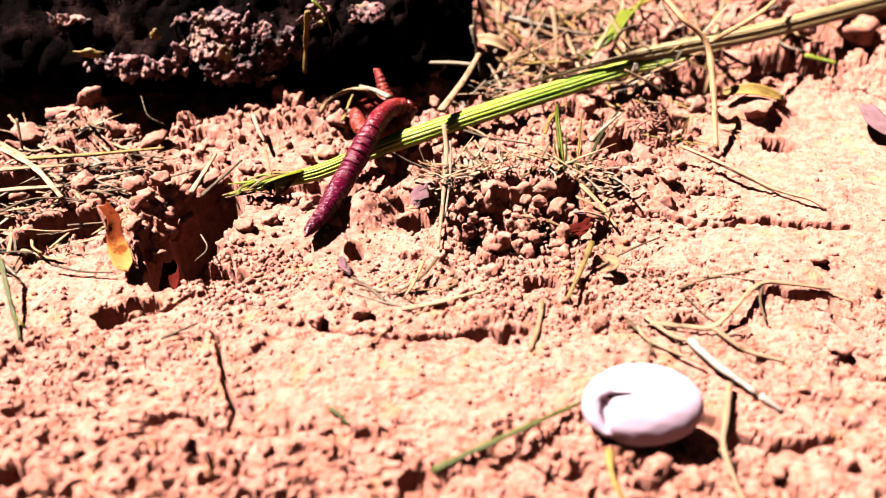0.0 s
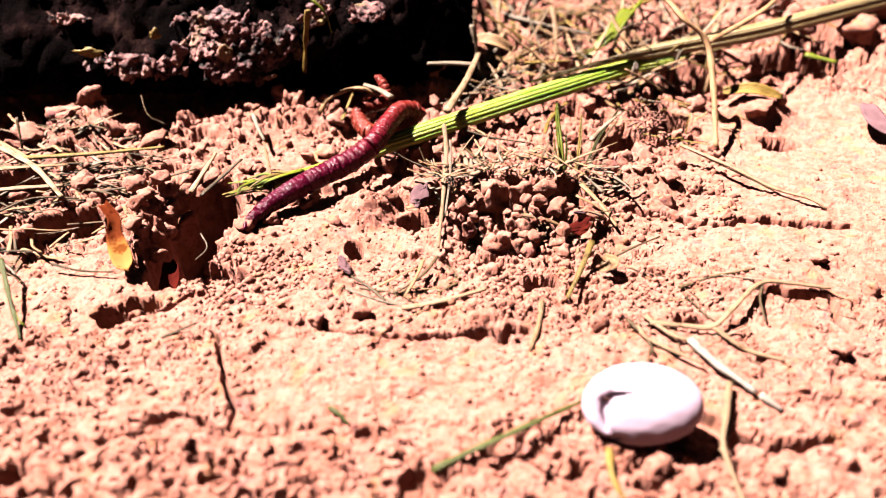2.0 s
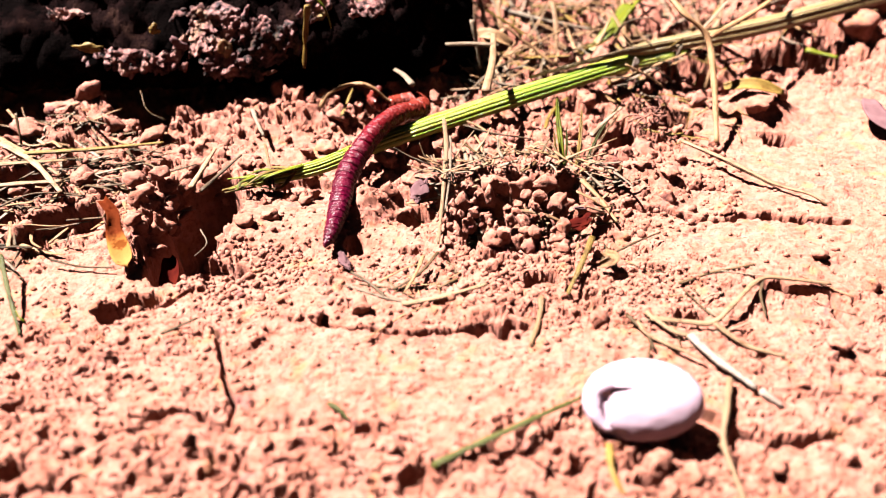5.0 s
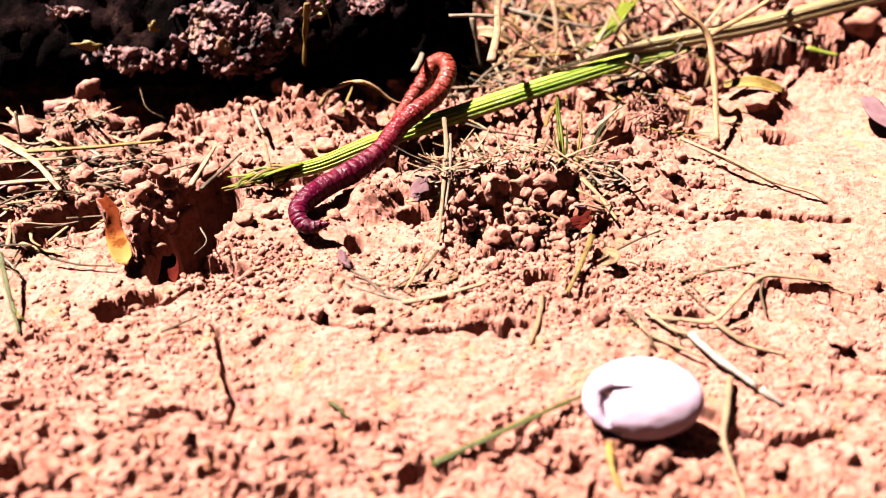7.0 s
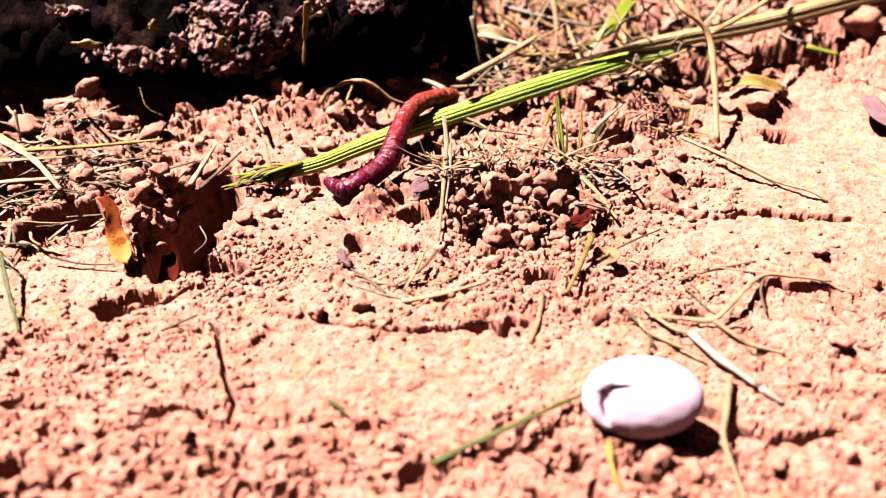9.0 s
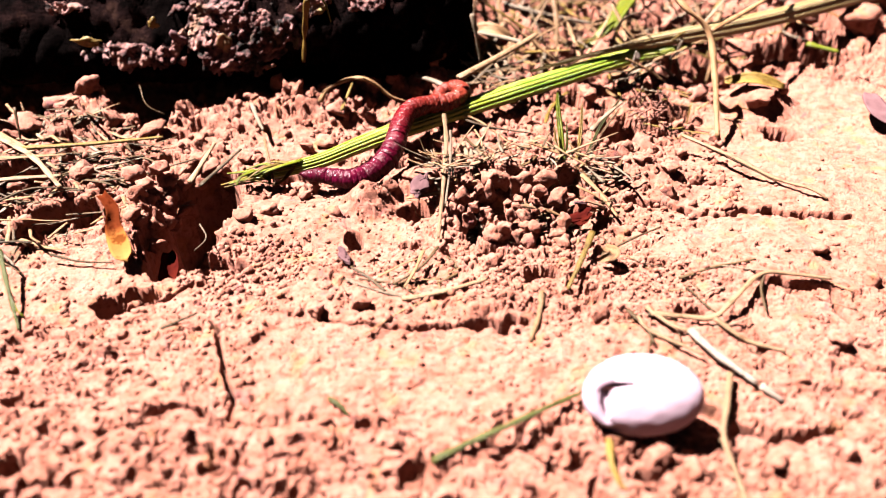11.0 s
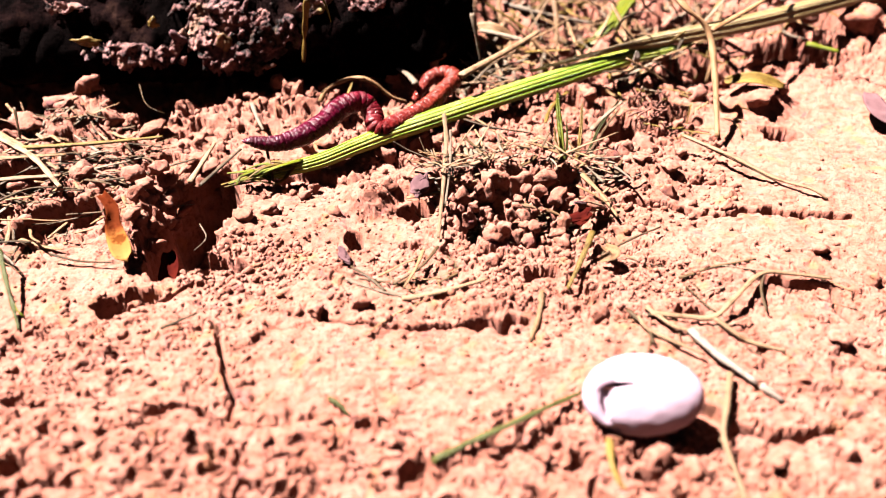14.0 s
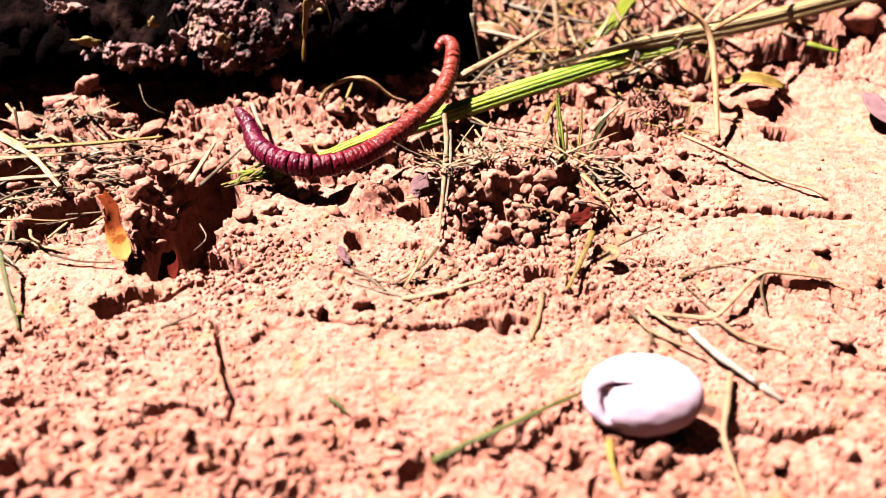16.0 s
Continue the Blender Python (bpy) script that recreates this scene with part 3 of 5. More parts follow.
def clods():
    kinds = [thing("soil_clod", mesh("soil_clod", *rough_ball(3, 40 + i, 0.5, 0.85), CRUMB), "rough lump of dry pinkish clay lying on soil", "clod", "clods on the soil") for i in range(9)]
    spots = [((-74.0, 152.2, 0), 2.8), ((-77.1, 147.0, 0), 2.4), ((-69.2, 147.0, 0), 2.4), ((-79.8, 144.6, 0), 3.0), ((-59.6, 149.6, 0), 2.4), ((-40.5, 149.6, 0), 2.0), ((-35.4, 152.2, 0), 2.4), ((-29.6, 150.9, 0), 2.2), ((-3.1, 161.8, 0), 3.2),
             ((-18.5, 159.0, 0), 2.4), ((-9.6, 160.4, 0), 2.0), ((-38.3, 107.4, 0), 2.2), ((-34.4, 107.4, 0), 1.6), ((-42.4, 96.5, 0), 2.2), ((-4.6, 118.8, 0), 3.0),
             ((-9.8, 116.9, 0), 2.0), ((-6.5, 111.6, 0), 1.6), ((8.2, 102.6, 0), 1.9), ((17.1, 104.9, 0), 2.1), ((14.5, 109.0, 0), 1.5), ((10.5, 108.2, 0), 1.3), ((12.9, 121.7, 0), 1.4), ((7.2, 125.6, 0), 1.3), ((68.4, 149.6, 0), 3.6),
             ((74.1, 153.5, 0), 2.2), ((73.5, 180.5, 0), 3.6), ((90.0, 189.2, 0), 5.5), ((84.5, 194.8, 0), 4.2), ((102.4, 183.9, 0), 5.0), ((112.9, 194.8, 0), 6.0), ((107.1, 202.6, 0), 4.6), ((54.6, 194.8, 0), 4.0), ((55.5, 161.8, 0), 2.4),
             ((34.9, 127.7, 0), 2.2), ((40.6, 134.1, 0), 2.6), ((35.8, 145.8, 0), 2.0), ((10.5, 148.3, 0), 1.8), ((31.7, 150.9, 0), 1.8), ((-12.4, 85.8, 0), 1.8), ((-19.1, 84.5, 0), 1.6), ((23.4, 83.3, 0), 1.4), ((62.9, 100.2, 0), 1.6),
             ((68.7, 93.0, 0), 1.8), ((49.3, 71.1, 0), 1.5), ((57.0, 78.6, 0), 1.8), ((26.3, 58.2, 0), 2.0), ((30.8, 56.5, 0), 1.6), ((-15.0, 63.8, 0), 1.0), ((-22.5, 60.7, 0), 1.1), ((-52.4, 55.7, 0), 2.2), ((-46.8, 60.7, 0), 1.2),
             ((-40.6, 71.1, 0), 0.9), ((-32.5, 60.7, 0), 1.1), ((41.7, 58.2, 0), 1.3), ((50.5, 59.0, 0), 1.4), ((12.3, 58.2, 0), 1.2), ((5.2, 56.5, 0), 1.2), ((-6.7, 60.7, 0), 1.0), ((-84.5, 138.6, 0), 3.0), ((-84.3, 127.7, 0), 2.4),
             ((-73.4, 119.7, 0), 2.2), ((-68.5, 123.6, 0), 2.0), ((-73.3, 107.4, 0), 2.4), ((22.0, 121.7, 0), 1.6), ((3.7, 114.2, 0), 1.4), ((-25.3, 116.0, 0), 1.4), ((-30.4, 109.9, 0), 1.6), ((-19.4, 109.9, 0), 1.2), ((42.3, 121.7, 0), 2.0),
             ((-16.0, 156.0, 0), 2.2), ((-10.4, 157.5, 0), 1.9), ((-6.0, 154.5, 0), 1.7), ((-3.0, 159.0, 0), 2.4), ((-11.6, 153.0, 0), 1.6), ((-20.5, 153.5, 0), 2.0), ((-24.0, 152.0, 0), 1.8), ((-1.6, 153.4, 0), 1.5)]
    pile = [(-53.3, 115.0, 4), (-52.0, 118.6, 5), (-54.0, 112.0, 4), (-53.4, 107.3, 3), (-56.4, 118.1, 4)]
    for x, y, z in pile:
        spots += [((x, y, z - 1.2), 1.7), ((x + 0.6, y + 0.5, 0.3 * z - 1.0), 1.7 + 0.1 * z)]
    # clods caught on the hollow's walls
    for x, y, z, r in ((-50.6, 108.0, -1.5, 1.9), (-50.0, 111.2, -2.5, 1.7), (-50.8, 114.2, -1.2, 2.0), (-50.0, 117.2, -2.0, 1.8), (-48.8, 122.0, -1.5, 1.9), (-50.2, 105.4, -3.5, 1.6), (-49.4, 113.0, -5.0, 1.5), (-49.0, 118.8, -5.5, 1.7), (-45.4, 127.2, -1.4, 1.6), (-42.6, 126.2, -1.6, 1.5), (-47.6, 125.0, -3.4, 1.6)):
        spots += [((x, y, z), r)]
    spots += [((-42.4, 96.8, 0), 1.8), ((-42.0, 102.6, 0), 1.2), ((-46.8, 104.1, 0), 1.2)]
    def lay(i, x, y, z, s, tip):
        m = Matrix.Translation(Vector((x, y, z)) * MM) @ pose(0, 0, 0, rng.uniform(-tip, tip), rng.uniform(-tip, tip), rng.uniform(0, 360)) @ Matrix.Scale(s, 4)
        made = kinds[i] if i < 9 else copy_thing(kinds[i % 9], Matrix.Identity(4))
        made.matrix_basis = m
        return made
    for i, ((x, y, z), s) in enumerate(spots):
        if x < 8 and y > 146:
            y = min(y, float(np.interp(x, *LIP)) - 1.2)
        lay(i, x, y, z if z else height(x, y) + 0.35 * s, s, 25)
    # a loose heap of clods in the pit, each on the soil or on those under it
    heap = []
    while len(heap) < 190:
        a, d = rng.uniform(0, 2 * math.pi), math.sqrt(rng.uniform(0, 1))
        x, y = 14.6 + 14.5 * d * math.cos(a), 112.0 + 10.0 * d * math.sin(a)
        r = rng.uniform(1.8, 2.7) if len(heap) < 42 else rng.uniform(0.6, 1.6)
        if near(x, y, 23.0, 117.5, 4.5, 3.2, 0.1) > 0.5 or near(x, y, 3.5, 106.0, 2.6, 2.0, 0.1) > 0.5:
            continue
        z = height(x, y) + 0.45 * r
        for px, py, pz, pr in heap:
            gap = 0.86 * (r + pr)
            far2 = (x - px) ** 2 + (y - py) ** 2
            if far2 < gap * gap:
                z = max(z, pz + 0.8 * math.sqrt(gap * gap - far2))
        if z > 2.4:
            heap.append((x, y, -50.0, 0.01))
            continue
        heap.append((x, y, z, r))
        tagged(lay(len(heap) + 9, x, y, z, r, 180), "small rough clod of pinkish clay in a loose heap", "", "clods in the pit")


clods()
crumbs()


# ---- the log ----
def log():
    base = empty("fallen_log", "dark weathered rotting log with crumbly mottled bark", "log", -150, 190, 0)
    prof = [(186, -8), (173, -4), (160, 1), (154, 4.5), (152.3, 7.5), (153.6, 11), (156.5, 15), (160, 19.5), (165, 25), (174, 30.5), (190, 34), (206, 32), (220, 24), (228, 10), (230, -4)]
    prof = spline([(0, a, b) for a, b in prof], 110)[:, 1:]
    xs = np.concatenate([np.arange(-330, -130, 4.0), np.arange(-130, 8, 0.75)])

    def skin(x, y, z, extra):
        """A point of the log's face, pushed out by its own unevenness and by extra."""
        end = max(0.0, (x + 22) / 30)
        k = math.sqrt(max(0.02, 1 - end * end))
        q = Vector((x, y, z))
        w = 3.0 * noise.noise(q / 14) + 2.0 * noise.noise(q / 6)
        out = Vector((0, y - 192, z - 12)).normalized()
        c = Vector((x, 190 + (y - 190) * (0.35 + 0.65 * k), -4 + (z + 4) * (0.3 + 0.7 * k)))
        p = c + out * (w + extra) + Vector((1.5 * noise.noise(q / 7 + Vector((9, 0, 0))), 0, 0))
        return (p.x + 150, p.y - 190, p.z)

    def grid(rows, cols):
        return [(i * cols + j, i * cols + j + 1, (i + 1) * cols + j + 1, (i + 1) * cols + j) for i in range(rows - 1) for j in range(cols - 1)]
    n = len(prof)
    verts = []
    for x in xs:
        for y, z in prof:
            q = Vector((x, y, z))
            verts.append(skin(x, y, z, 1.6 * noise.noise(q / 2.6) + 0.9 * noise.noise(q / 1.2)))
    faces = grid(len(xs), n)
    faces.append(tuple((len(xs) - 1) * n + j for j in range(n)))
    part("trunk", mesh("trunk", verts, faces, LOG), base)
    # sheets of crumbling bark still clinging where the face is lit: middle, half-width, half-height
    front = spline([(0, a, b) for a, b in prof[:52]], 400)[:, 1:]
    rise = np.concatenate([[0], np.cumsum(np.hypot(*np.diff(front, axis=0).T))])
    sheets = [(-79.0, 18.0, 4.5, 1.1), (-65.0, 10.0, 12.5, 2.5), (-43.0, 12.5, 12.5, 6.5), (-47.0, 16.5, 8.5, 4.0), (-27.0, 19.0, 3.5, 2.2), (-16.0, 19.5, 4.0, 1.7)]
    for cx, cz, rx, rz in sheets:
        mid = float(np.interp(cz, front[90:, 1], rise[90:]))
        us, vs = np.arange(cx - 1.3 * rx, cx + 1.3 * rx, 0.22), np.arange(mid - 1.5 * rz, mid + 1.5 * rz, 0.22)
        verts = []
        for x in us:
            for r in vs:
                y, z = float(np.interp(r, rise, front[:, 0])), float(np.interp(r, rise, front[:, 1]))
                q = Vector((x, y, z))
                d = math.hypot((x - cx) / rx, (r - mid) / (1.15 * rz)) + 0.55 * noise.noise(q / 3.2) + 0.3 * noise.noise(q / 1.3)
                k = min(max((1 - d) / 0.14, 0), 1)
                craggy = 1.5 * abs(noise.noise(q / 2.4)) + 1.0 * noise.noise(q / 1.1) + 0.55 * noise.noise(q / 0.5)
                verts.append(skin(x, y, z, -2.6 + k * (4.0 + 1.2 * craggy)))
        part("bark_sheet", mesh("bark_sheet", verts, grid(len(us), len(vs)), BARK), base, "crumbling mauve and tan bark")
    # flakes lifting off the sheets
    forms = [rough_ball(3, 300 + i, 0.9, 1.0) for i in range(8)]
    for cx, cz, rx, rz in sheets:
        for i in range(9):
            v, f = forms[int(rng.integers(0, 8))]
            a, d = rng.uniform(0, 6.28), math.sqrt(rng.uniform(0.1, 1.1))
            x, z = cx + rx * d * math.cos(a), cz + 0.8 * rz * d * math.sin(a)
            y = float(np.interp(z, front[90:, 1], front[90:, 0]))
            s = rng.uniform(0.4, 1.15)
            tip = np.array(Euler((rng.uniform(-0.7, 0.7), rng.uniform(0, 6.28), rng.uniform(-0.6, 0.6))).to_matrix())
            v = (v * [s * 1.3, s * 0.35, s * 0.8]) @ tip.T + skin(x, y, z, 1.6)
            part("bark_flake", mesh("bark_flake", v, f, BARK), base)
    for (x, z), w, h, mat in (((-45.6, 12.6), 1.6, 2.1, STRAW), ((-61.0, 15.8), 1.0, 1.3, YELLOW), ((-55.6, 13.5), 1.6, 1.6, MAUVE), ((-74.4, 13), 2.6, 1.1, YELLOW)):
        y = float(np.interp(z, front[90:, 1], front[90:, 0]))
        v, f = rough_ball(3, int(x * 7) + 900, 0.7, 1.0)
        part("leaf_scrap", mesh("leaf_scrap", v * [w, 0.6, h] + skin(x, y, z, 2.9), f, mat), base, "dry scrap stuck to bark")


log()


# ---- straws and blades ----
def stalk(name, pts, width, mat, label, category="straw", group="dry straws", lift=0.35, sides=8, flat=0.55, taper=0.6, bend=0.0, ribs=0.1):
    """One straw along plan points (x, y, height); it lies on the soil where the soil is higher."""
    p = spline(pts, max(6, int(4 + 1.1 * np.linalg.norm(np.diff(np.asarray(pts, float), axis=0), axis=1).sum())))
    p = p + bend * np.stack([fbm(p[:, 0] / 6, p[:, 1] / 6, 7, 2), fbm(p[:, 0] / 6, p[:, 1] / 6, 8, 2), 0 * p[:, 0]], 1)
    g = soil.at(p[:, 0], p[:, 1]) + lift * width * flat
    k = np.ones(5) / 5
    if len(g) > 6:
        g = np.maximum(g, np.convolve(np.pad(g, 2, "edge"), k, "valid"))
    p[:, 2] = np.maximum(p[:, 2], g)
    n = len(p)
    w = 0.5 * width * (1 - (1 - taper) * np.linspace(0, 1, n) ** 2) * (1 + 0.12 * np.sin(np.arange(n) * 0.9))
    v, f, u = tube(p, w, sides, flat, ribs)
    return thing(name, mesh(name, v, f, mat, u), label, category, group)


def straws():
    S = "pale dry straw lying on crumbly clay soil"
    stalk("straw", [(0.2, 134.4, 6), (0.6, 125.7, 5), (0.1, 115.3, 3), (-0.8, 101.3, 1)], 0.95, SANDY, "pale upright straw leaning over the crumbled pit")
    stalk("straw", [(1.4, 129.9, 5), (1.3, 119.3, 4), (0.4, 109.6, 2)], 0.6, PALE, "thin pale straw leaning over the crumbled pit")
    stalk("straw", [(-80.2, 126.7, 3), (-68.2, 128.2, 3), (-54.7, 130.8, 3)], 1.1, YELLOW, "flat greenish yellow straw lying level on soil")
    stalk("straw", [(-89.1, 134.5, 2), (-80.9, 128.5, 2), (-72.2, 122.1, 1)], 1.0, STRAW, S)
    stalk("straw", [(-46.5, 117.9, 1), (-44.0, 128.6, 3)], 1.1, SANDY, "short broad pale straw standing out of soil")
    stalk("straw", [(-44.4, 116.8, 1), (-41.5, 121.5, 2), (-38.5, 126.3, 3)], 0.8, BROWN, "short brown-edged straw leaning on soil")
    stalk("straw", [(-39.4, 142.6, 4), (-38.0, 139.1, 3), (-36.0, 135.1, 2)], 1.0, PALE, "twisted white straw curl on the crumbs")
    stalk("straw", [(-34.7, 130.1, 3), (-32.6, 122.9, 3), (-30.8, 117.1, 1)], 0.6, STRAW, "thin yellow straw bent across the stalk")
    stalk("straw", [(47.5, 133.3, 2), (54.7, 125.5, 2), (61.5, 119.2, 1), (66.6, 116.0, 1), (69.4, 113.9, 0)], 0.95, SANDY, "long thin curved straw with a dark frayed tip")
    stalk("straw", [(47.8, 132.5, 2), (55.9, 125.1, 1), (62.7, 118.8, 0)], 0.4, BROWN, "thin brown fibre beside a long straw")
    stalk("straw", [(24.6, 100.5, 3), (22.5, 95.6, 2), (19.4, 89.6, 0)], 1.1, YELLOW, "yellow-green flat straw with a frayed top")
    stalk("straw", [(25.2, 117.5, 3), (27.9, 113.1, 2), (30.2, 107.3, 1)], 1.05, STRAW, "bent pale straw at the edge of the pit")
    stalk("straw", [(-6.3, 87.3, 0), (-0.3, 87.9, 1), (6.9, 90.9, 1)], 0.95, SANDY, S)
    stalk("straw", [(-15.4, 92.1, 0), (-10.9, 89.4, 0), (-4.7, 87.3, 0)], 0.6, PALE, S)
    stalk("straw", [(-3.2, 98.0, 1), (-4.4, 93.2, 1), (-6.1, 89.9, 0)], 0.7, STRAW, S)
    stalk("straw", [(-0.8, 99.0, 1), (-3.5, 93.9, 1), (-7.5, 91.0, 0)], 0.6, BROWN, S)
    stalk("straw", [(15.1, 87.9, 1), (14.4, 83.9, 0), (12.6, 78.4, 0)], 0.95, STRAW, S)
    stalk("straw", [(35.9, 79.7, 1), (38.0, 75.4, 1), (40.2, 72.4, 1), (42.2, 69.7, 1)], 1.5, WHITE, "white bleached straw broken into two lengths")
    stalk("straw", [(42.6, 69.2, 1), (45.3, 67.3, 0)], 1.2, WHITE, "short white bleached straw stub")
    stalk("straw", [(30.8, 83.2, 1), (35.7, 82.5, 1), (39.9, 82.3, 1), (43.8, 85.5, 2), (49.5, 91.0, 2), (55.0, 92.1, 1), (61.5, 92.1, 0)], 0.95, SANDY, "long forked tan straw curving over the crust")
    stalk("straw", [(39.9, 82.3, 1), (43.9, 78.6, 0), (48.8, 76.4, 0)], 0.9, SANDY, S)
    stalk("straw", [(28.8, 82.5, 1), (29.7, 79.9, 1), (32.8, 77.4, 1), (36.5, 74.9, 1)], 0.75, SANDY, S)
    stalk("straw", [(37.4, 92.3, 0), (43.9, 93.9, 1), (50.4, 95.8, 1)], 0.6, BROWN, "thin dark olive straw on the hard crust")
    stalk("straw", [(50.0, 91.4, 2), (48.9, 88.5, 1), (48.7, 84.5, 0)], 0.55, BROWN, S)
    stalk("straw", [(38.7, 70.2, 1), (37.2, 64.3, 0), (35.1, 60.7, 0)], 0.8, SANDY, S)
    stalk("straw", [(20.8, 60.4, 1), (20.5, 56.6, 1), (21.6, 53.4, 0)], 0.95, YELLOW, "olive yellow straw beside the shell")
    stalk("straw", [(46.8, 162.6, 22), (50.4, 156.0, 19), (55.3, 153.8, 15), (55.9, 146.2, 9), (55.0, 134.2, 1)], 1.7, STRAW, "tall bent pale straw standing in soil")
    stalk("straw", [(53.4, 163.2, 9), (52.9, 163.1, 5), (54.2, 162.7, 1)], 1.3, PALE, "short pale stub under the grass stalk")
    stalk("straw", [(27.1, 186.4, 10), (27.6, 180.2, 6), (27.4, 174.3, 1)], 1.5, STRAW, "pale straw with a swollen node")
    stalk("straw", [(15.1, 198.3, 4), (25.5, 190.6, 4), (37.4, 186.8, 3)], 1.5, PALE, "greyish flattened straw among litter")
    stalk("straw", [(6.4, 165.5, 14), (7.4, 164.0, 10), (8.6, 164.4, 3)], 1.2, PALE, "upright pale straw at the litter's edge")
    stalk("straw", [(44.2, 191.2, 6), (50.2, 193.7, 8), (62.5, 203.3, 9)], 1.2, YELLOW, S)
    stalk("straw", [(56.8, 156.1, 14), (71.8, 168.7, 16), (84.8, 187.2, 16)], 1.2, STRAW, S)
    stalk("straw", [(-41.5, 80.9, 0), (-37.0, 84.3, 0)], 0.6, BROWN, S)
    stalk("straw", [(-64.8, 98.3, 0), (-59.4, 96.5, 0), (-53.8, 96.1, 0)], 0.45, BROWN, S)
    stalk("straw", [(-79.0, 111.9, 1), (-74.7, 116.0, 1), (-66.4, 116.0, 1)], 0.5, BROWN, S)
    stalk("straw", [(-26.8, 148.9, 23.5), (-28.2, 150.0, 16), (-29.0, 149.4, 10)], 1.4, YELLOW, "yellow-brown twig hanging against the dark log", "twig", "")
    stalk("straw", [(-21.2, 143.4, 2), (-19.5, 152.4, 4)], 0.7, YELLOW, S)
    stalk("straw", [(4.2, 139.7, 2), (9.8, 136.3, 2), (17.9, 135.7, 1)], 0.6, BROWN, S)
    stalk("straw", [(1.9, 141.5, 3), (7.6, 138.6, 2), (13.6, 131.3, 1)], 0.6, STRAW, S)
    stalk("straw", [(12.7, 111.4, 1), (18.4, 109.0, 1), (21.4, 108.2, 0)], 1.0, STRAW, S)
    stalk("straw", [(29.3, 133.4, 3), (32.6, 137.3, 4), (36.7, 141.4, 5)], 0.9, PALE, S)
    stalk("straw", [(25.7, 98.0, 0), (31.8, 101.3, 1), (37.0, 104.4, 1)], 0.5, BROWN, S)
    stalk("straw", [(-63.5, 147.0, 6), (-61.0, 142.1, 4), (-57.5, 141.7, 2)], 0.22, BROWN, "hair-thin brown rootlet on the crumbs", "rootlet", "rootlets", ribs=0)
    stalk("straw", [(-41.0, 103.9, 2), (-39.0, 100.0, 2), (-41.2, 99.2, 0)], 0.25, PALE, "hair-thin pale rootlet in the hollow", "rootlet", "rootlets", ribs=0)
    stalk("straw", [(-84.2, 135.3, 7), (-83.4, 132.8, 4), (-83.2, 131.8, 2)], 0.6, BROWN, S)
    # green blades
    G1 = "narrow green grass blade lying on soil"
    stalk("straw", [(-26.2, 147.2, 2), (-23.9, 147.7, 5), (-18.4, 146.1, 8), (-14.5, 146.1, 7), (-11.1, 145.9, 4), (-7.8, 147.2, 2)], 1.4, STRAW, "tan dry straw bowed into an arch behind the worm")
    stalk("straw", [(39.2, 71.4, 1), (36.9, 65.5, 1.5), (35.3, 61.0, 1), (35.2, 56.0, 1), (35.5, 50.1, 1)], 0.9, SANDY, "grey-green limp straw trailing past the shell")
    stalk("straw", [(-86.8, 130.9, 3), (-77.2, 123.7, 3), (-68.9, 115.0, 2)], 1.5, SANDY, "broad flat pale straw lying on loose soil", flat=0.25)
    stalk("straw", [(-89.0, 121.7, 3), (-80.6, 123.2, 3), (-72.0, 126.0, 2)], 1.4, STRAW, "broad flat pale straw lying on loose soil", flat=0.25)
    stalk("straw", [(-90.0, 115.1, 2), (-79.7, 117.5, 2), (-70.2, 118.8, 2)], 1.6, SANDY, "broad flat pale straw lying on loose soil", flat=0.25)
    stalk("straw", [(-15.1, 67.0, 1), (-13.7, 66.0, 1), (-12.2, 64.5, 0.5)], 0.7, OLIVE, "short grey-green straw bit on the crust")
    stalk("straw", [(30.5, 84.5, 1), (33.5, 80.5, 1), (35.9, 79.5, 1)], 0.9, SANDY, S)
    stalk("straw", [(27.5, 84.0, 1), (29.5, 80.2, 1), (30.0, 77.0, 1)], 0.7, BROWN, S)
    stalk("green_grass", [(-1.3, 57.7, 0), (2.5, 59.4, 1), (8.3, 61.8, 2), (13.6, 64.7, 2), (18.5, 68.0, 1)], 1.0, OLIVE, "thin green grass stem running under the shell", "grass", "grass blades", ribs=0)
    stalk("green_grass", [(-70.8, 95.8, 3), (-66.8, 88.7, 2), (-62.2, 80.7, 0)], 0.8, OLIVE, G1, "grass", "grass blades", ribs=0)
    stalk("green_grass", [(-68.4, 91.4, 2), (-64.2, 84.7, 1), (-62.4, 83.3, 0)], 0.5, GREEN, G1, "grass", "grass blades", ribs=0)
    stalk("green_grass", [(46.2, 187.2, 9), (39.9, 178.4, 6), (34.3, 174.4, 2)], 3.6, GREEN, "short broad green leaf blade among dry straw", "leaf", "", flat=0.2, ribs=0)
    stalk("green_grass", [(50.0, 188.7, 12), (44.8, 181.6, 9), (41.0, 176.7, 6)], 0.9, GREEN, G1, "grass", "grass blades", ribs=0)
    stalk("green_grass", [(87.2, 174.4, 3), (92.9, 169.9, 3)], 2.0, GREEN, G1, "grass", "grass blades", ribs=0)
    stalk("green_grass", [(-25.9, 149.7, 25.5), (-23.4, 148.7, 23), (-22.4, 148.5, 19)], 0.8, GREEN, G1, "grass", "grass blades", ribs=0)


straws()


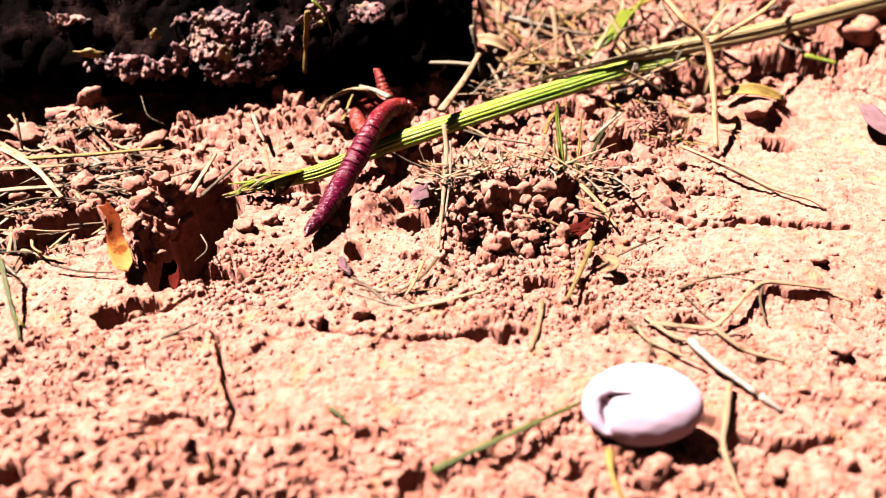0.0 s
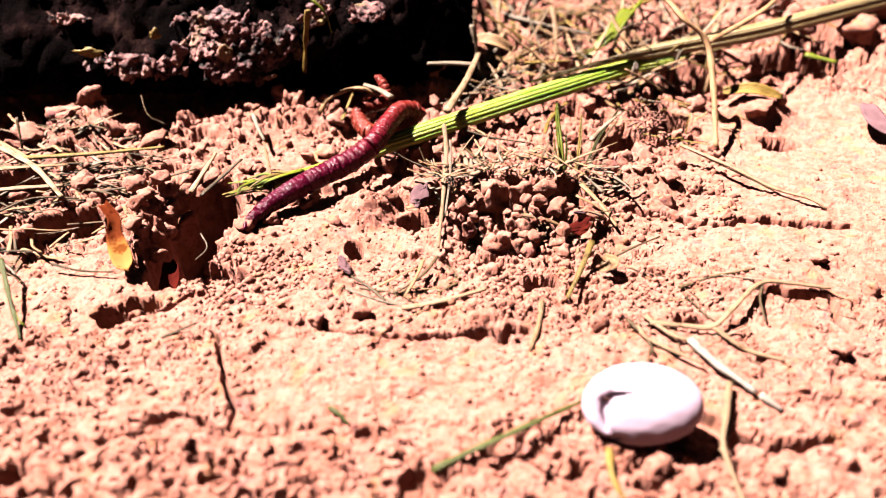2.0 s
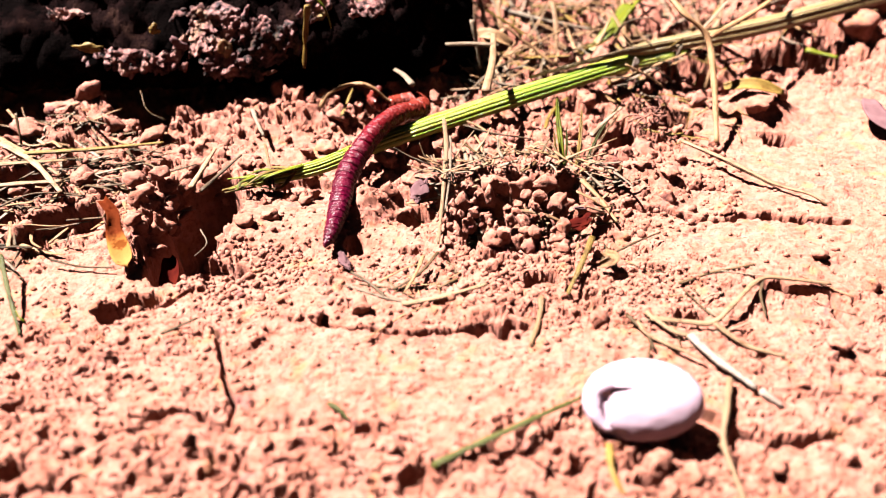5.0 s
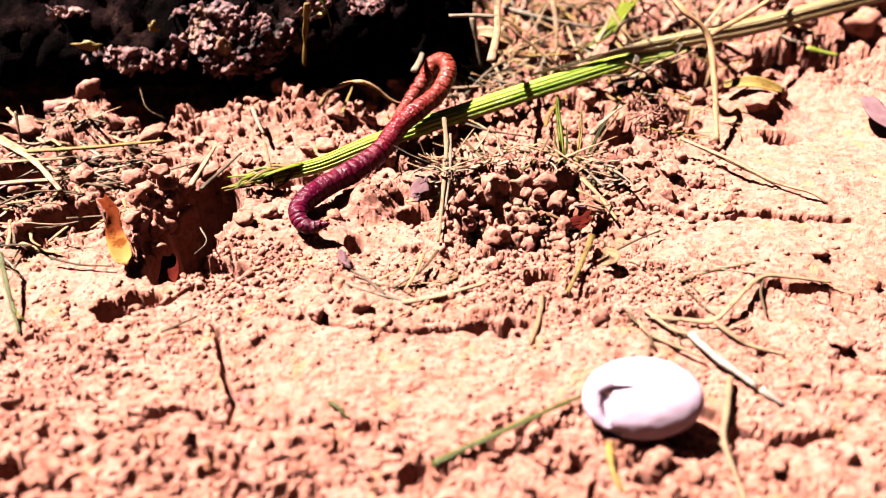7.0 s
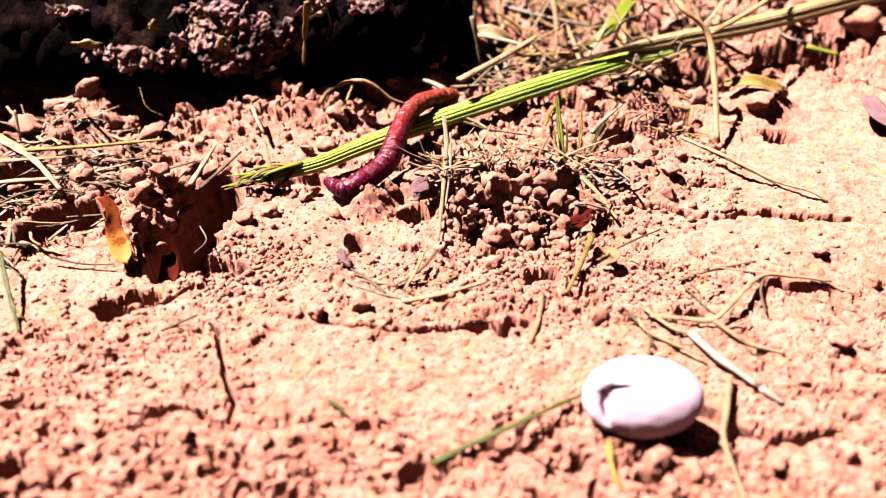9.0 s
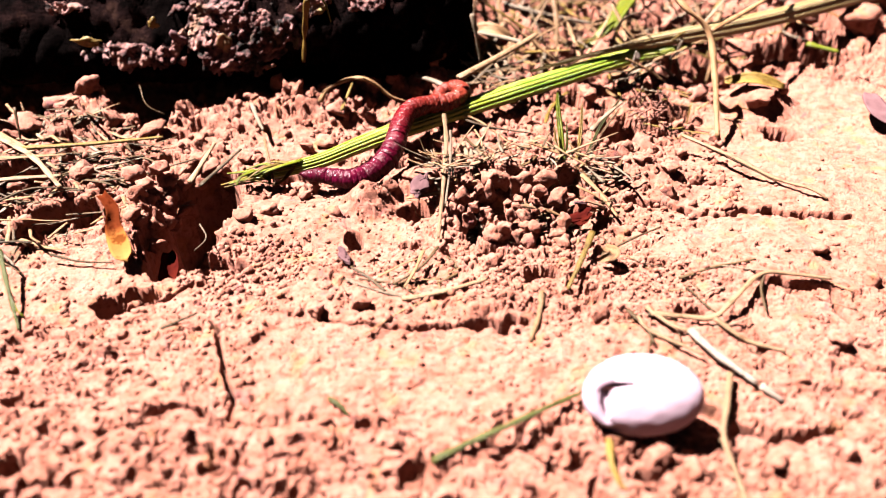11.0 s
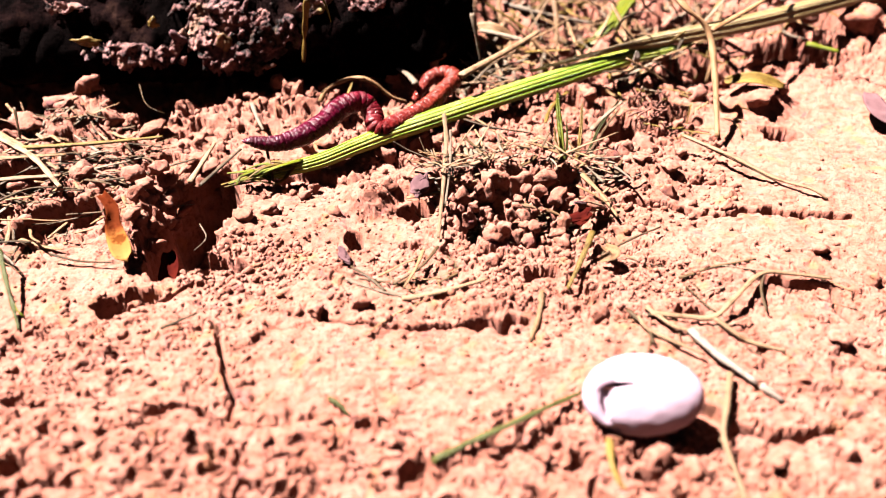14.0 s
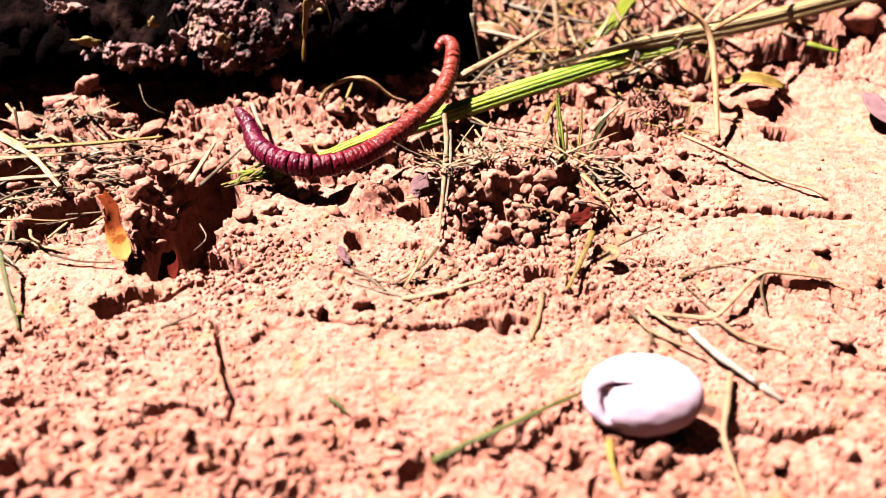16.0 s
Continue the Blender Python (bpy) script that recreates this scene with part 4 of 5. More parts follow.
def ribbed(pts, width, thick, ribs):
    """A grass blade with rounded ribs along it, lying on its flat side and tipped towards the light."""
    p = np.asarray(pts, float)
    n, m = len(p), 8 * ribs
    tan = np.gradient(p, axis=0)
    tan /= np.linalg.norm(tan, axis=1)[:, None]
    side = np.cross(tan, [0, -0.55, 0.83])
    side /= np.linalg.norm(side, axis=1)[:, None]
    up = np.cross(side, tan)
    verts, uvs, faces = [], [], []
    for i in range(n):
        for layer in (0, 1):
            for j in range(m):
                k = j / (m - 1) * 2 - 1
                wave = abs(math.sin(math.pi * ribs * (k + 1) / 2)) ** 0.7
                arch = -0.22 * width[i] * k * k
                z = arch + (0.30 * wave if layer == 0 else -thick * (1 - 0.7 * k * k))
                fray = 1 + 0.05 * noise.noise(Vector((i * 0.13, k, 3)))
                verts.append(p[i] + side[i] * k * width[i] * 0.5 * fray + up[i] * z)
                uvs.append((i / (n - 1), (k + 1) / 2))
    for i in range(n - 1):
        a, b = i * 2 * m, (i + 1) * 2 * m
        for j in range(m - 1):
            faces.append((a + j, a + j + 1, b + j + 1, b + j))
            faces.append((a + m + j + 1, a + m + j, b + m + j, b + m + j + 1))
        for j, flip in ((0, False), (m - 1, True)):
            q = (a + j, b + j, b + m + j, a + m + j)
            faces.append(q[::-1] if flip else q)
    return verts, faces, uvs


def grass_stalk():
    base = empty("grass_stalk", "bright green ribbed grass blade with a frayed end, on soil", "grass blade", 0, 0, 0)
    p = spline([(-36.5, 119.3, 1.5), (-31.0, 121.0, 1.8), (-23.8, 123.7, 2.2), (-17.0, 128.6, 2.6), (-10.5, 133.1, 3.0), (-2.5, 137.5, 3.6), (13.8, 147.1, 4.4), (26.5, 153.8, 5.2), (39.7, 160.2, 6.2), (49.0, 162.8, 6.6), (56.5, 165.2, 6.6)], 130)
    w = np.interp(np.linspace(0, 1, 130), [0, 0.04, 0.12, 0.3, 0.6, 0.8, 0.92, 1], [1.6, 2.6, 3.0, 3.9, 4.4, 4.2, 3.0, 0.6])
    v, f, u = ribbed(p, w, 0.8, 5)
    part("blade", mesh("blade", v, f, STEM, u), base)
    for i in range(20):
        a = rng.uniform(-1.3, 1.3)
        s = p[int(rng.integers(2, 14))]
        e = np.array((-39.4, 118.5, 1)) + [rng.uniform(-1, 8), rng.uniform(-2.5, 3.5), rng.uniform(-0.5, 1.6)]
        q = spline([s + [0, a, 0.4], (s + e) / 2 + rng.normal(0, 0.8, 3), e], 14)
        q[:, 2] = np.maximum(q[:, 2], soil.at(q[:, 0], q[:, 1]) + 0.2)
        v, f, u = tube(q, np.linspace(0.6, 0.2, 14), 6, 0.4)
        part("fibre", mesh("fibre", v, f, (GREEN, YELLOW, GREEN)[i % 3], u), base, "frayed yellow-green fibre")
    q = np.array((42.6, 158.6, 6.4))
    v, f = rough_ball(3, 77, 0.25, 1.0)
    part("node", mesh("node", v * [0.7, 0.8, 1.9] + q, f, WHITE), base, "whitish node scale")
    # the bleached stalk on top of it
    p = spline([(19.0, 153.6, 6.0), (30.2, 157.6, 7.4), (43.2, 162.3, 8.6), (56.3, 166.8, 9.2), (73.3, 172.5, 10.0), (92.3, 181.6, 10.5), (115.6, 194.0, 10.5), (140, 207, 10)], 110)
    w = np.interp(np.linspace(0, 1, 110), [0, 0.1, 0.17, 0.22, 0.4, 1], [0.4, 0.8, 1.4, 3.4, 4.4, 4.4])
    v, f, u = ribbed(p, w, 0.9, 4)
    dry = empty("dry_stalk", "broad bleached dry grass stalk lying over a green blade", "straw", 0, 0, 0)
    part("blade", mesh("blade", v, f, DRY, u), dry)
    v, f, u = tube(p[14:] + [0, -0.25, 0.5], np.linspace(0.15, 0.25, 96), 8, 0.7)
    part("midrib", mesh("midrib", v, f, PALE, u), dry, "raised pale midrib")


grass_stalk()


def litter(cx, cy, rx, ry, n, long, wide, tilt, label, mats, group, heap=False, up=0.0):
    """Straw bits strewn over an ellipse; heap joins those that nobody could count."""
    bits = []
    for i in range(n):
        a, d = rng.uniform(0, 6.28), math.sqrt(rng.uniform(0, 1))
        x, y = cx + rx * d * math.cos(a), cy + ry * d * math.sin(a)
        w = rng.uniform(0, 6.28)
        ln = long * math.exp(rng.normal(0, 0.4))
        h = height(x, y)
        e = np.array([math.cos(w), math.sin(w) * 0.8, rng.uniform(0, tilt)]) * ln
        mid = e / 2 + rng.normal(0, 0.035 * ln, 3)
        s = np.array([x, y, h + 0.2 + up])
        bits.append(stalk("straw", [s, s + mid, s + e], wide * rng.uniform(0.5, 1.3), mats[int(rng.integers(0, len(mats)))], label, "straw", group, bend=0.5, sides=6, flat=0.35, taper=rng.uniform(0.2, 0.9)))
    if not heap:
        return
    bm = bmesh.new()
    for b in bits:
        m = mats.index(b.data.materials[0])
        o = len(bm.faces)
        bm.from_mesh(b.data)
        bm.faces.ensure_lookup_table()
        for f in bm.faces[o:]:
            f.material_index = m
    me = bpy.data.meshes.new("straw_litter")
    bm.to_mesh(me)
    bm.free()
    for m in mats:
        me.materials.append(m)
    for b in bits:
        bpy.data.meshes.remove(b.data)
    thing("straw_litter", me, label, "straw litter", kind="stuff")


litter(15.3, 116.9, 17, 12, 210, 4.6, 0.75, 0.5, "short dry straw fragment in the crumbled pit", [STRAW, STRAW, SANDY, BROWN, PALE, SANDY], "litter in the pit", up=2.5)
litter(13.0, 120.5, 16, 7, 120, 3.8, 0.5, 0.8, "tangled short straw bits over the pit's edge", [STRAW, SANDY, BROWN, STRAW, PALE], "litter in the pit", True, up=2.6)
litter(8.7, 160.0, 8, 9, 60, 8, 0.8, 0.6, "dry straw heaped behind the grass blade", [STRAW, SANDY, PALE, STRAW, BROWN], "heaped litter", True)
litter(33.0, 189.2, 34, 34, 260, 14, 1.2, 0.7, "dry straw among the heaped litter", [STRAW, STRAW, PALE, YELLOW, BROWN], "heaped litter", True)
litter(71.7, 202.6, 40, 30, 45, 16, 1.1, 0.6, "dry straw scattered over soil clods", [STRAW, PALE, YELLOW], "heaped litter", True)
litter(-76.6, 119.7, 19, 22, 190, 8, 0.7, 0.25, "dry straw fibre on loose soil", [STRAW, STRAW, PALE, BROWN, BROWN], "litter on loose soil", True)
litter(-4.0, 93.7, 10, 6, 14, 6, 0.5, 0.1, "thin straw fragment on the crust", [STRAW, BROWN], "litter on the crust")
litter(44.4, 85.8, 22, 12, 22, 6, 0.4, 0.1, "thin straw fragment on the crust", [STRAW, BROWN, PALE], "litter on the crust")
litter(51.2, 149.6, 14, 10, 24, 8, 0.6, 0.3, "yellowish straw scattered on soil", [STRAW, YELLOW], "litter behind the crust", True)


# ---- leaves ----
def leaf(name, pts, width, curl, mat, label, category="leaf", fold=0.0, spoon=False):
    p = spline(pts, 16)
    tan = np.gradient(p, axis=0)
    tan /= np.linalg.norm(tan, axis=1)[:, None]
    side = np.cross(tan, [0, -0.5, 1.0])
    side /= np.linalg.norm(side, axis=1)[:, None]
    up = np.cross(side, tan)
    verts, faces, m = [], [], 9
    for layer in (0.0, -0.22):
        for i in range(16):
            s = i / 15
            w = width * math.sin(math.pi * (0.12 + 0.80 * s)) ** 0.7 * (1 + 0.12 * noise.noise(Vector((s * 5, width, 0))))
            if spoon:
                w = width * (0.32 + 0.68 * s ** 1.6) * math.sqrt(1.02 - s ** 5)
            for j in range(m):
                k = j / (m - 1) * 2 - 1
                verts.append(p[i] + side[i] * k * w * 0.5 + up[i] * (curl * k * k * width * 0.5 + fold * abs(k) + layer + 0.25 * noise.noise(Vector(p[i]) / 3 + Vector((k, 0, 0)))))
    n = 16 * m
    for o, flip in ((0, False), (n, True)):
        for i in range(15):
            for j in range(m - 1):
                a = o + i * m + j
                q = (a, a + 1, a + m + 1, a + m)
                faces.append(q[::-1] if flip else q)
    rim = [j for j in range(m)] + [i * m + m - 1 for i in range(1, 16)] + [15 * m + j for j in range(m - 2, -1, -1)] + [i * m for i in range(14, 0, -1)]
    for a, b in zip(rim, rim[1:] + rim[:1]):
        faces.append((b, a, a + n, b + n))
    uvs = [(i / 15, j / (m - 1)) for _ in (0, 1) for i in range(16) for j in range(m)]
    return thing(name, mesh(name, verts, faces, mat, uvs), label, category)


leaf("dead_leaf", [(-56.9, 105.9, 6.5), (-54.3, 103.0, 5.6), (-53.8, 100.5, 3.4), (-50.6, 94.8, 1.2)], 5.0, 0.14, LEAF, "curled orange-brown dead leaf at the hollow's rim", fold=0.4, spoon=True)
leaf("leaf_scrap", [(6.8, 172.7, 7), (11.3, 170.3, 8), (16.0, 169.5, 6)], 3.2, 0.1, STRAW, "dry tan leaf among the heaped litter", fold=0.8)
leaf("leaf_scrap", [(91.2, 149.0, 3), (90.2, 141.5, 3), (92.8, 137.4, 2)], 5.0, 0.05, MAUVE, "mauve petal-like scrap on pale crust")
leaf("leaf_scrap", [(61.7, 154.4, 3), (67.5, 153.7, 4), (73.9, 151.7, 3)], 3.0, 0.4, YELLOW, "curled yellow leaf scrap behind the crust")
leaf("leaf_scrap", [(26.5, 99.0, 1), (27.4, 95.8, 2), (25.2, 95.3, 1)], 2.0, 0.5, STRAW, "small tan leaf scrap beside a straw")


leaf("dead_leaf", [(-48.6, 106.0, -6.0), (-47.6, 103.0, -7.0), (-48.2, 99.0, -9.5)], 3.4, 0.25, RUST, "dark red-brown dead leaf standing in the hollow", fold=0.4)


def sprout():
    base = empty("grass_sprout", "small green grass sprout standing in the litter", "sprout", 0, 0, 0)
    for pts, w, mat in (([(23.4, 127.0, -1), (23.1, 130.5, 3), (22.7, 134.8, 6.5), (22.6, 137.6, 9)], 1.2, GREEN), ([(23.6, 127.2, -1), (24.0, 129.0, 3), (23.9, 131.5, 6)], 0.5, OLIVE), ([(23.2, 127.4, -1), (21.9, 129.0, 3), (21.6, 131.0, 5)], 0.5, YELLOW),
                        ([(25.9, 127.0, 0), (27.2, 133.0, 3), (27.9, 138.4, 6)], 0.8, YELLOW), ([(28.0, 128.2, 1), (32.0, 135.9, 3.5), (36.6, 143.0, 5)], 0.7, OLIVE), ([(28.6, 128.6, 1), (32.6, 135.0, 3.0), (36.0, 140.0, 4.5)], 0.45, SANDY)):
        v, f, u = ribbed(spline(pts, 24), w * np.sqrt(np.clip(np.sin(np.pi * np.linspace(0.12, 0.98, 24)), 0.05, 1)), 0.2, 2)
        part("blade", mesh("blade", v, f, mat, u), base)


sprout()


def flakes():
    for i, ((x, y, z), sx, sy, tip, mat, label) in enumerate((
            ((24.2, 106.7, 1.5), 2.2, 1.3, 25, RUST, "dark rust-red leaf scrap in the pit"),
            ((24.2, 109.3, 2.5), 2.6, 1.2, -20, MAUVE, "mauve ragged leaf scrap in the pit"),
            ((-3.9, 114.0, 3.2), 3.2, 1.7, 14, MAUVE, "mauve bark scrap lying on a clod"),
            ((-16.1, 97.5, 0.4), 1.7, 1.0, 10, MAUVE, "small mauve scrap pressed into the crust"))):
        v, f = rough_ball(4, 500 + i, 0.6, 1.0)
        v = v * [sx, sy, 0.35]
        v[:, 2] += 0.12 * v[:, 0] ** 2 / sx
        ob = thing("leaf_scrap", mesh("leaf_scrap", v, f, mat), label, "leaf scrap")
        ob.matrix_basis = pose(x * MM, y * MM, max(z, height(x, y) + 0.3) * MM, tip, -tip, 40 * i)


flakes()


def stones():
    for (x, y, _), s in (((14.7, 94.8, 0), 1.9), ((18.3, 94.4, 0), 1.5)):
        v, f = rough_ball(3, int(s * 100), 0.4, 0.7)
        thing("pebble", mesh("pebble", v * s + [x, y, height(x, y) + 0.4 * s], f, STONE), "dark violet-grey pebble on the soil", "pebble", "dark pebbles")


stones()


def tuft():
    base = empty("rootlet_tuft", "tangled tuft of rust-red rootlets", "rootlets", 42.6, 141.6, max(3.0, height(42.6, 141.6) + 1.5))
    for i in range(40):
        a = rng.normal(0, 1, 3) * [2.0, 1.2, 1.6]
        b = a + rng.normal(0, 1, 3) * [1.6, 1.0, 1.8]
        v, f, u = tube(spline([a, (a + b) / 2 + rng.normal(0, 0.4, 3), b], 8), 0.17, 5, 1.0)
        part("rootlet", mesh("rootlet", v, f, ROOT, u), base)


tuft()


# ---- the shell ----
def shell():
    base = empty("snail_shell", "empty bleached pinkish-white snail shell lying on soil", "snail shell", 25.1, 64.9, 4.1)
    turn = pose(0, 0, 0, 36, -6, -5)
    nu, nv = 200, 150
    verts, faces = [], []
    for i in range(nv + 1):
        th = math.pi * i / nv
        for j in range(nu):
            ph = 2 * math.pi * j / nu
            n = Vector((math.sin(th) * math.cos(ph), math.sin(th) * math.sin(ph), math.cos(th)))
            a, b = n.x, n.y
            p = Vector((7.6 * n.x * (1 + 0.05 * math.cos(ph + 0.5)), 5.2 * n.y, 3.8 * n.z))
            if n.z > -0.1:
                # slit of the mouth, the hole at its end and the furrow behind the lip
                k = min(1.0, max(0.0, (a + 0.64) / 0.52))
                cut = 5.5 * math.exp(-((b - 0.17 - 0.03 * k) / (0.022 + 0.05 * (1 - k))) ** 4) * (1 - k) if -0.7 < a < -0.12 else 0.0
                fur = math.exp(-((a + 0.62 + 0.25 * max(0, -b - 0.35)) / 0.09) ** 4) * (1 if -0.70 < b < 0.22 else 0)
                cut = max(cut, 1.3 * fur, 6.6 * math.exp(-((a + 0.60) / 0.085) ** 4 - ((b - 0.16) / 0.09) ** 4))
                cut += 1.0 * math.exp(-((a + 0.50) / 0.16) ** 2 - ((b + 0.82) / 0.06) ** 2)
                p -= Vector((-0.15, 0, 1)) * cut
            p += n * 0.06 * noise.noise(n * 4)
            verts.append(p)
    for i in range(nv):
        for j in range(nu):
            k = (j + 1) % nu
            faces.append((i * nu + j, (i + 1) * nu + j, (i + 1) * nu + k, i * nu + k))
    part("body_whorl", mesh("body_whorl", verts, faces, SHELL), base).matrix_basis = turn
    lip = [(-0.30, 0.36), (-0.55, 0.34), (-0.74, 0.18), (-0.80, -0.08), (-0.76, -0.36), (-0.62, -0.62), (-0.48, -0.70)]
    line = [(7.6 * a, 5.2 * b, 3.8 * math.sqrt(max(0.05, 1 - a * a - b * b)) - 0.35) for a, b in lip]
    v, f, u = tube(spline(line, 40), np.interp(np.linspace(0, 1, 40), [0, 0.2, 0.7, 1], [0.2, 0.85, 0.95, 0.3]), 14, 0.75)
    part("lip", mesh("lip", v, f, SHELL, u), base, "thickened curled lip").matrix_basis = turn


shell()

# ---- the worm ----
RINGS = 92


def worm():
    base = empty("earthworm", "glistening purple-red earthworm writhing over a grass stalk", "earthworm", 0, 0, 0)
    rings = []
    for i in range(RINGS):
        s = i / (RINGS - 1)
        r = 2.04 * min(1.0, 0.36 + 0.64 * (s / 0.15) ** 0.6) * float(np.interp(s, [0, 0.45, 0.62, 0.9, 1], [1, 1.0, 0.93, 0.80, 0.42]))
        if 0.24 < s < 0.33:
            r *= 1.05
        half = 0.62
        prof = [(-half, 0.6), (-half * 0.88, 0.92), (-half * 0.55, 0.980), (-half * 0.2, 0.998), (half * 0.2, 0.998), (half * 0.55, 0.980), (half * 0.88, 0.92), (half, 0.6)]
        if i == 0:
            prof = [(-1.0, 0.08), (-0.9, 0.42), (-0.6, 0.75)] + prof[3:]
        sides = 20
        verts, faces = [], []
        r *= rng.uniform(0.95, 1.03)
        slant, turn = rng.uniform(0, 0.40), rng.uniform(0, 6.28)
        for z, k in prof:
            for j in range(sides):
                a = 2 * math.pi * j / sides
                w = 1 + 0.03 * noise.noise(Vector((math.cos(a) * 2, math.sin(a) * 2, i * 1.7)))
                verts.append((r * k * w * math.cos(a), r * k * w * math.sin(a), z + slant * math.cos(a + turn)))
        for q in range(len(prof) - 1):
            for j in range(sides):
                k = (j + 1) % sides
                faces.append((q * sides + j, q * sides + k, (q + 1) * sides + k, (q + 1) * sides + j))
        faces.append(tuple(range(sides))[::-1])
        faces.append(tuple((len(prof) - 1) * sides + j for j in range(sides)))
        ob = part("ring", mesh("ring", verts, faces, WORM), base)
        stops = [0, 0.12, 0.30, 0.44, 0.70, 1.0]
        cols = [(0.140, 0.004, 0.028), (0.180, 0.004, 0.040), (0.22, 0.006, 0.038), (0.32, 0.014, 0.024), (0.46, 0.070, 0.040), (0.42, 0.060, 0.045)]
        ob.color = (*[0.12 * float(np.interp(s, stops, [c[k] for c in cols])) for k in range(3)], 1)
        rings.append(ob)
    return rings


rings = worm()
SHAPES = {}


def shape(t, *pts):
    """The worm's line at t, from its head to its tail, in mm."""
    SHAPES[t] = spline(pts, RINGS)


# ---- straws that the worm pushes about ----
def forked_straw():
    base = empty("forked_straw", "forked dry straw pushed about by the worm", "straw", 0, 0, 0)
    v, f, u = tube(spline([(-10.5, 0.0, 0.5), (-5, 0.3, 0.3), (0, 0, 0)], 14), np.linspace(0.55, 0.75, 14), 8, 0.6)
    part("branch", mesh("branch", v, f, PALE, u), base)
    v, f, u = tube(spline([(1.5, 5.0, 0.3), (0, 0, 0), (-2.5, -8, -0.3), (-7, -19, -1.2)], 22), np.linspace(0.6, 0.9, 22), 8, 0.6)
    part("stem", mesh("stem", v, f, SANDY, u), base)
    return base


def loose_straw():
    v, f, u = tube(spline([(-4.2, 0, 0), (0, 0.3, 0.2), (4.2, 0, 0)], 12), np.linspace(0.5, 0.8, 12), 8, 0.6)
    return thing("loose_straw", mesh("loose_straw", v, f, PALE, u), "short bleached straw nudged by the worm", "straw")


fork, loose = forked_straw(), loose_straw()


def motions():
    shape(0, (-23.0, 104.7, 2.0), (-20.7, 109.8, 2.5), (-18.5, 118.0, 3.0), (-15.3, 125.1, 6.0), (-12.9, 134.2, 7.0), (-10.3, 141.5, 6.0), (-7.3, 144.3, 4.0), (-10.9, 140.0, 2.5), (-15.5, 138.6, 2.0), (-17.9, 143.2, 2.5), (-16.6, 145.8, 4.0), (-11.7, 145.9, 5.0), (-12.4, 147.6, 7.0), (-13.8, 150.3, 10.0))
    shape(0.5, (-26.8, 115.5, 4.0), (-25.4, 115.0, 2.5), (-22.4, 111.4, 2.5), (-19.7, 114.1, 2.5), (-16.6, 119.8, 3.0), (-14.4, 126.6, 5.0), (-12.1, 133.6, 6.0), (-9.2, 141.9, 6.0), (-6.6, 143.2, 4.0), (-9.8, 140.6, 2.5), (-14.9, 138.5, 2.0), (-18.0, 143.0, 2.5), (-16.5, 145.2, 4.0), (-11.7, 145.0, 5.0), (-12.1, 147.5, 7.0), (-13.6, 152.7, 12.0))
    shape(1, (-26.8, 119.5, 5.0), (-26.1, 118.8, 3.0), (-23.2, 117.7, 2.5), (-19.3, 119.9, 2.5), (-15.1, 121.5, 4.0), (-12.8, 126.9, 6.0), (-10.5, 136.0, 6.5), (-8.4, 143.6, 5.0), (-6.6, 143.7, 3.0), (-9.8, 139.8, 2.5), (-14.9, 137.6, 2.0), (-17.9, 142.9, 2.5), (-16.5, 145.0, 4.0), (-11.7, 144.9, 5.0), (-11.7, 147.4, 7.0), (-13.7, 149.1, 10.0))
    shape(1.5, (-28.2, 115.4, 2.0), (-24.8, 117.8, 2.0), (-20.4, 121.4, 3.0), (-15.1, 122.1, 5.0), (-13.1, 127.6, 6.0), (-11.5, 133.8, 6.5), (-9.0, 139.4, 6.0), (-5.8, 143.9, 4.0), (-9.2, 140.1, 2.5), (-14.5, 138.0, 2.0), (-17.7, 142.5, 2.5), (-16.5, 145.1, 4.0), (-12.3, 145.7, 5.0), (-11.7, 146.9, 7.0), (-13.7, 148.7, 10.0))
    shape(2, (-34.0, 107.1, 1.5), (-31.8, 110.8, 2.0), (-28.4, 114.8, 2.5), (-23.2, 118.9, 3.5), (-17.3, 123.2, 4.5), (-13.3, 126.9, 6.0), (-10.5, 134.8, 6.5), (-8.3, 140.4, 6.0), (-5.4, 143.0, 4.0), (-9.2, 140.4, 2.5), (-14.6, 138.3, 2.0), (-17.7, 143.3, 2.5), (-16.5, 145.5, 4.0), (-12.3, 146.1, 5.0), (-12.0, 147.3, 7.0), (-13.5, 149.0, 9.0))
    shape(2.5, (-34.2, 113.7, 3.0), (-32.2, 113.2, 2.5), (-28.5, 112.7, 2.5), (-24.8, 115.2, 3.0), (-20.1, 119.6, 4.0), (-15.3, 124.6, 5.0), (-11.9, 130.3, 6.0), (-9.0, 137.5, 6.0), (-7.3, 143.8, 5.0), (-6.9, 141.4, 3.0), (-10.8, 137.6, 2.5), (-15.1, 140.8, 2.0), (-17.7, 143.0, 2.5), (-16.5, 145.7, 4.0), (-13.0, 146.3, 5.0), (-11.8, 148.2, 6.0), (-13.0, 149.4, 8.0))
    shape(3, (-28.8, 119.4, 5.0), (-28.1, 117.8, 3.0), (-25.6, 116.7, 2.5), (-22.3, 119.1, 3.0), (-18.2, 121.0, 4.0), (-14.3, 125.4, 5.0), (-10.9, 131.2, 6.0), (-7.8, 138.0, 6.0), (-7.3, 143.0, 4.0), (-9.7, 138.8, 3.0), (-14.3, 137.6, 2.0), (-17.5, 142.1, 2.5), (-16.5, 145.0, 4.0), (-12.3, 144.8, 5.0), (-11.2, 148.0, 6.0), (-13.0, 150.0, 8.0))
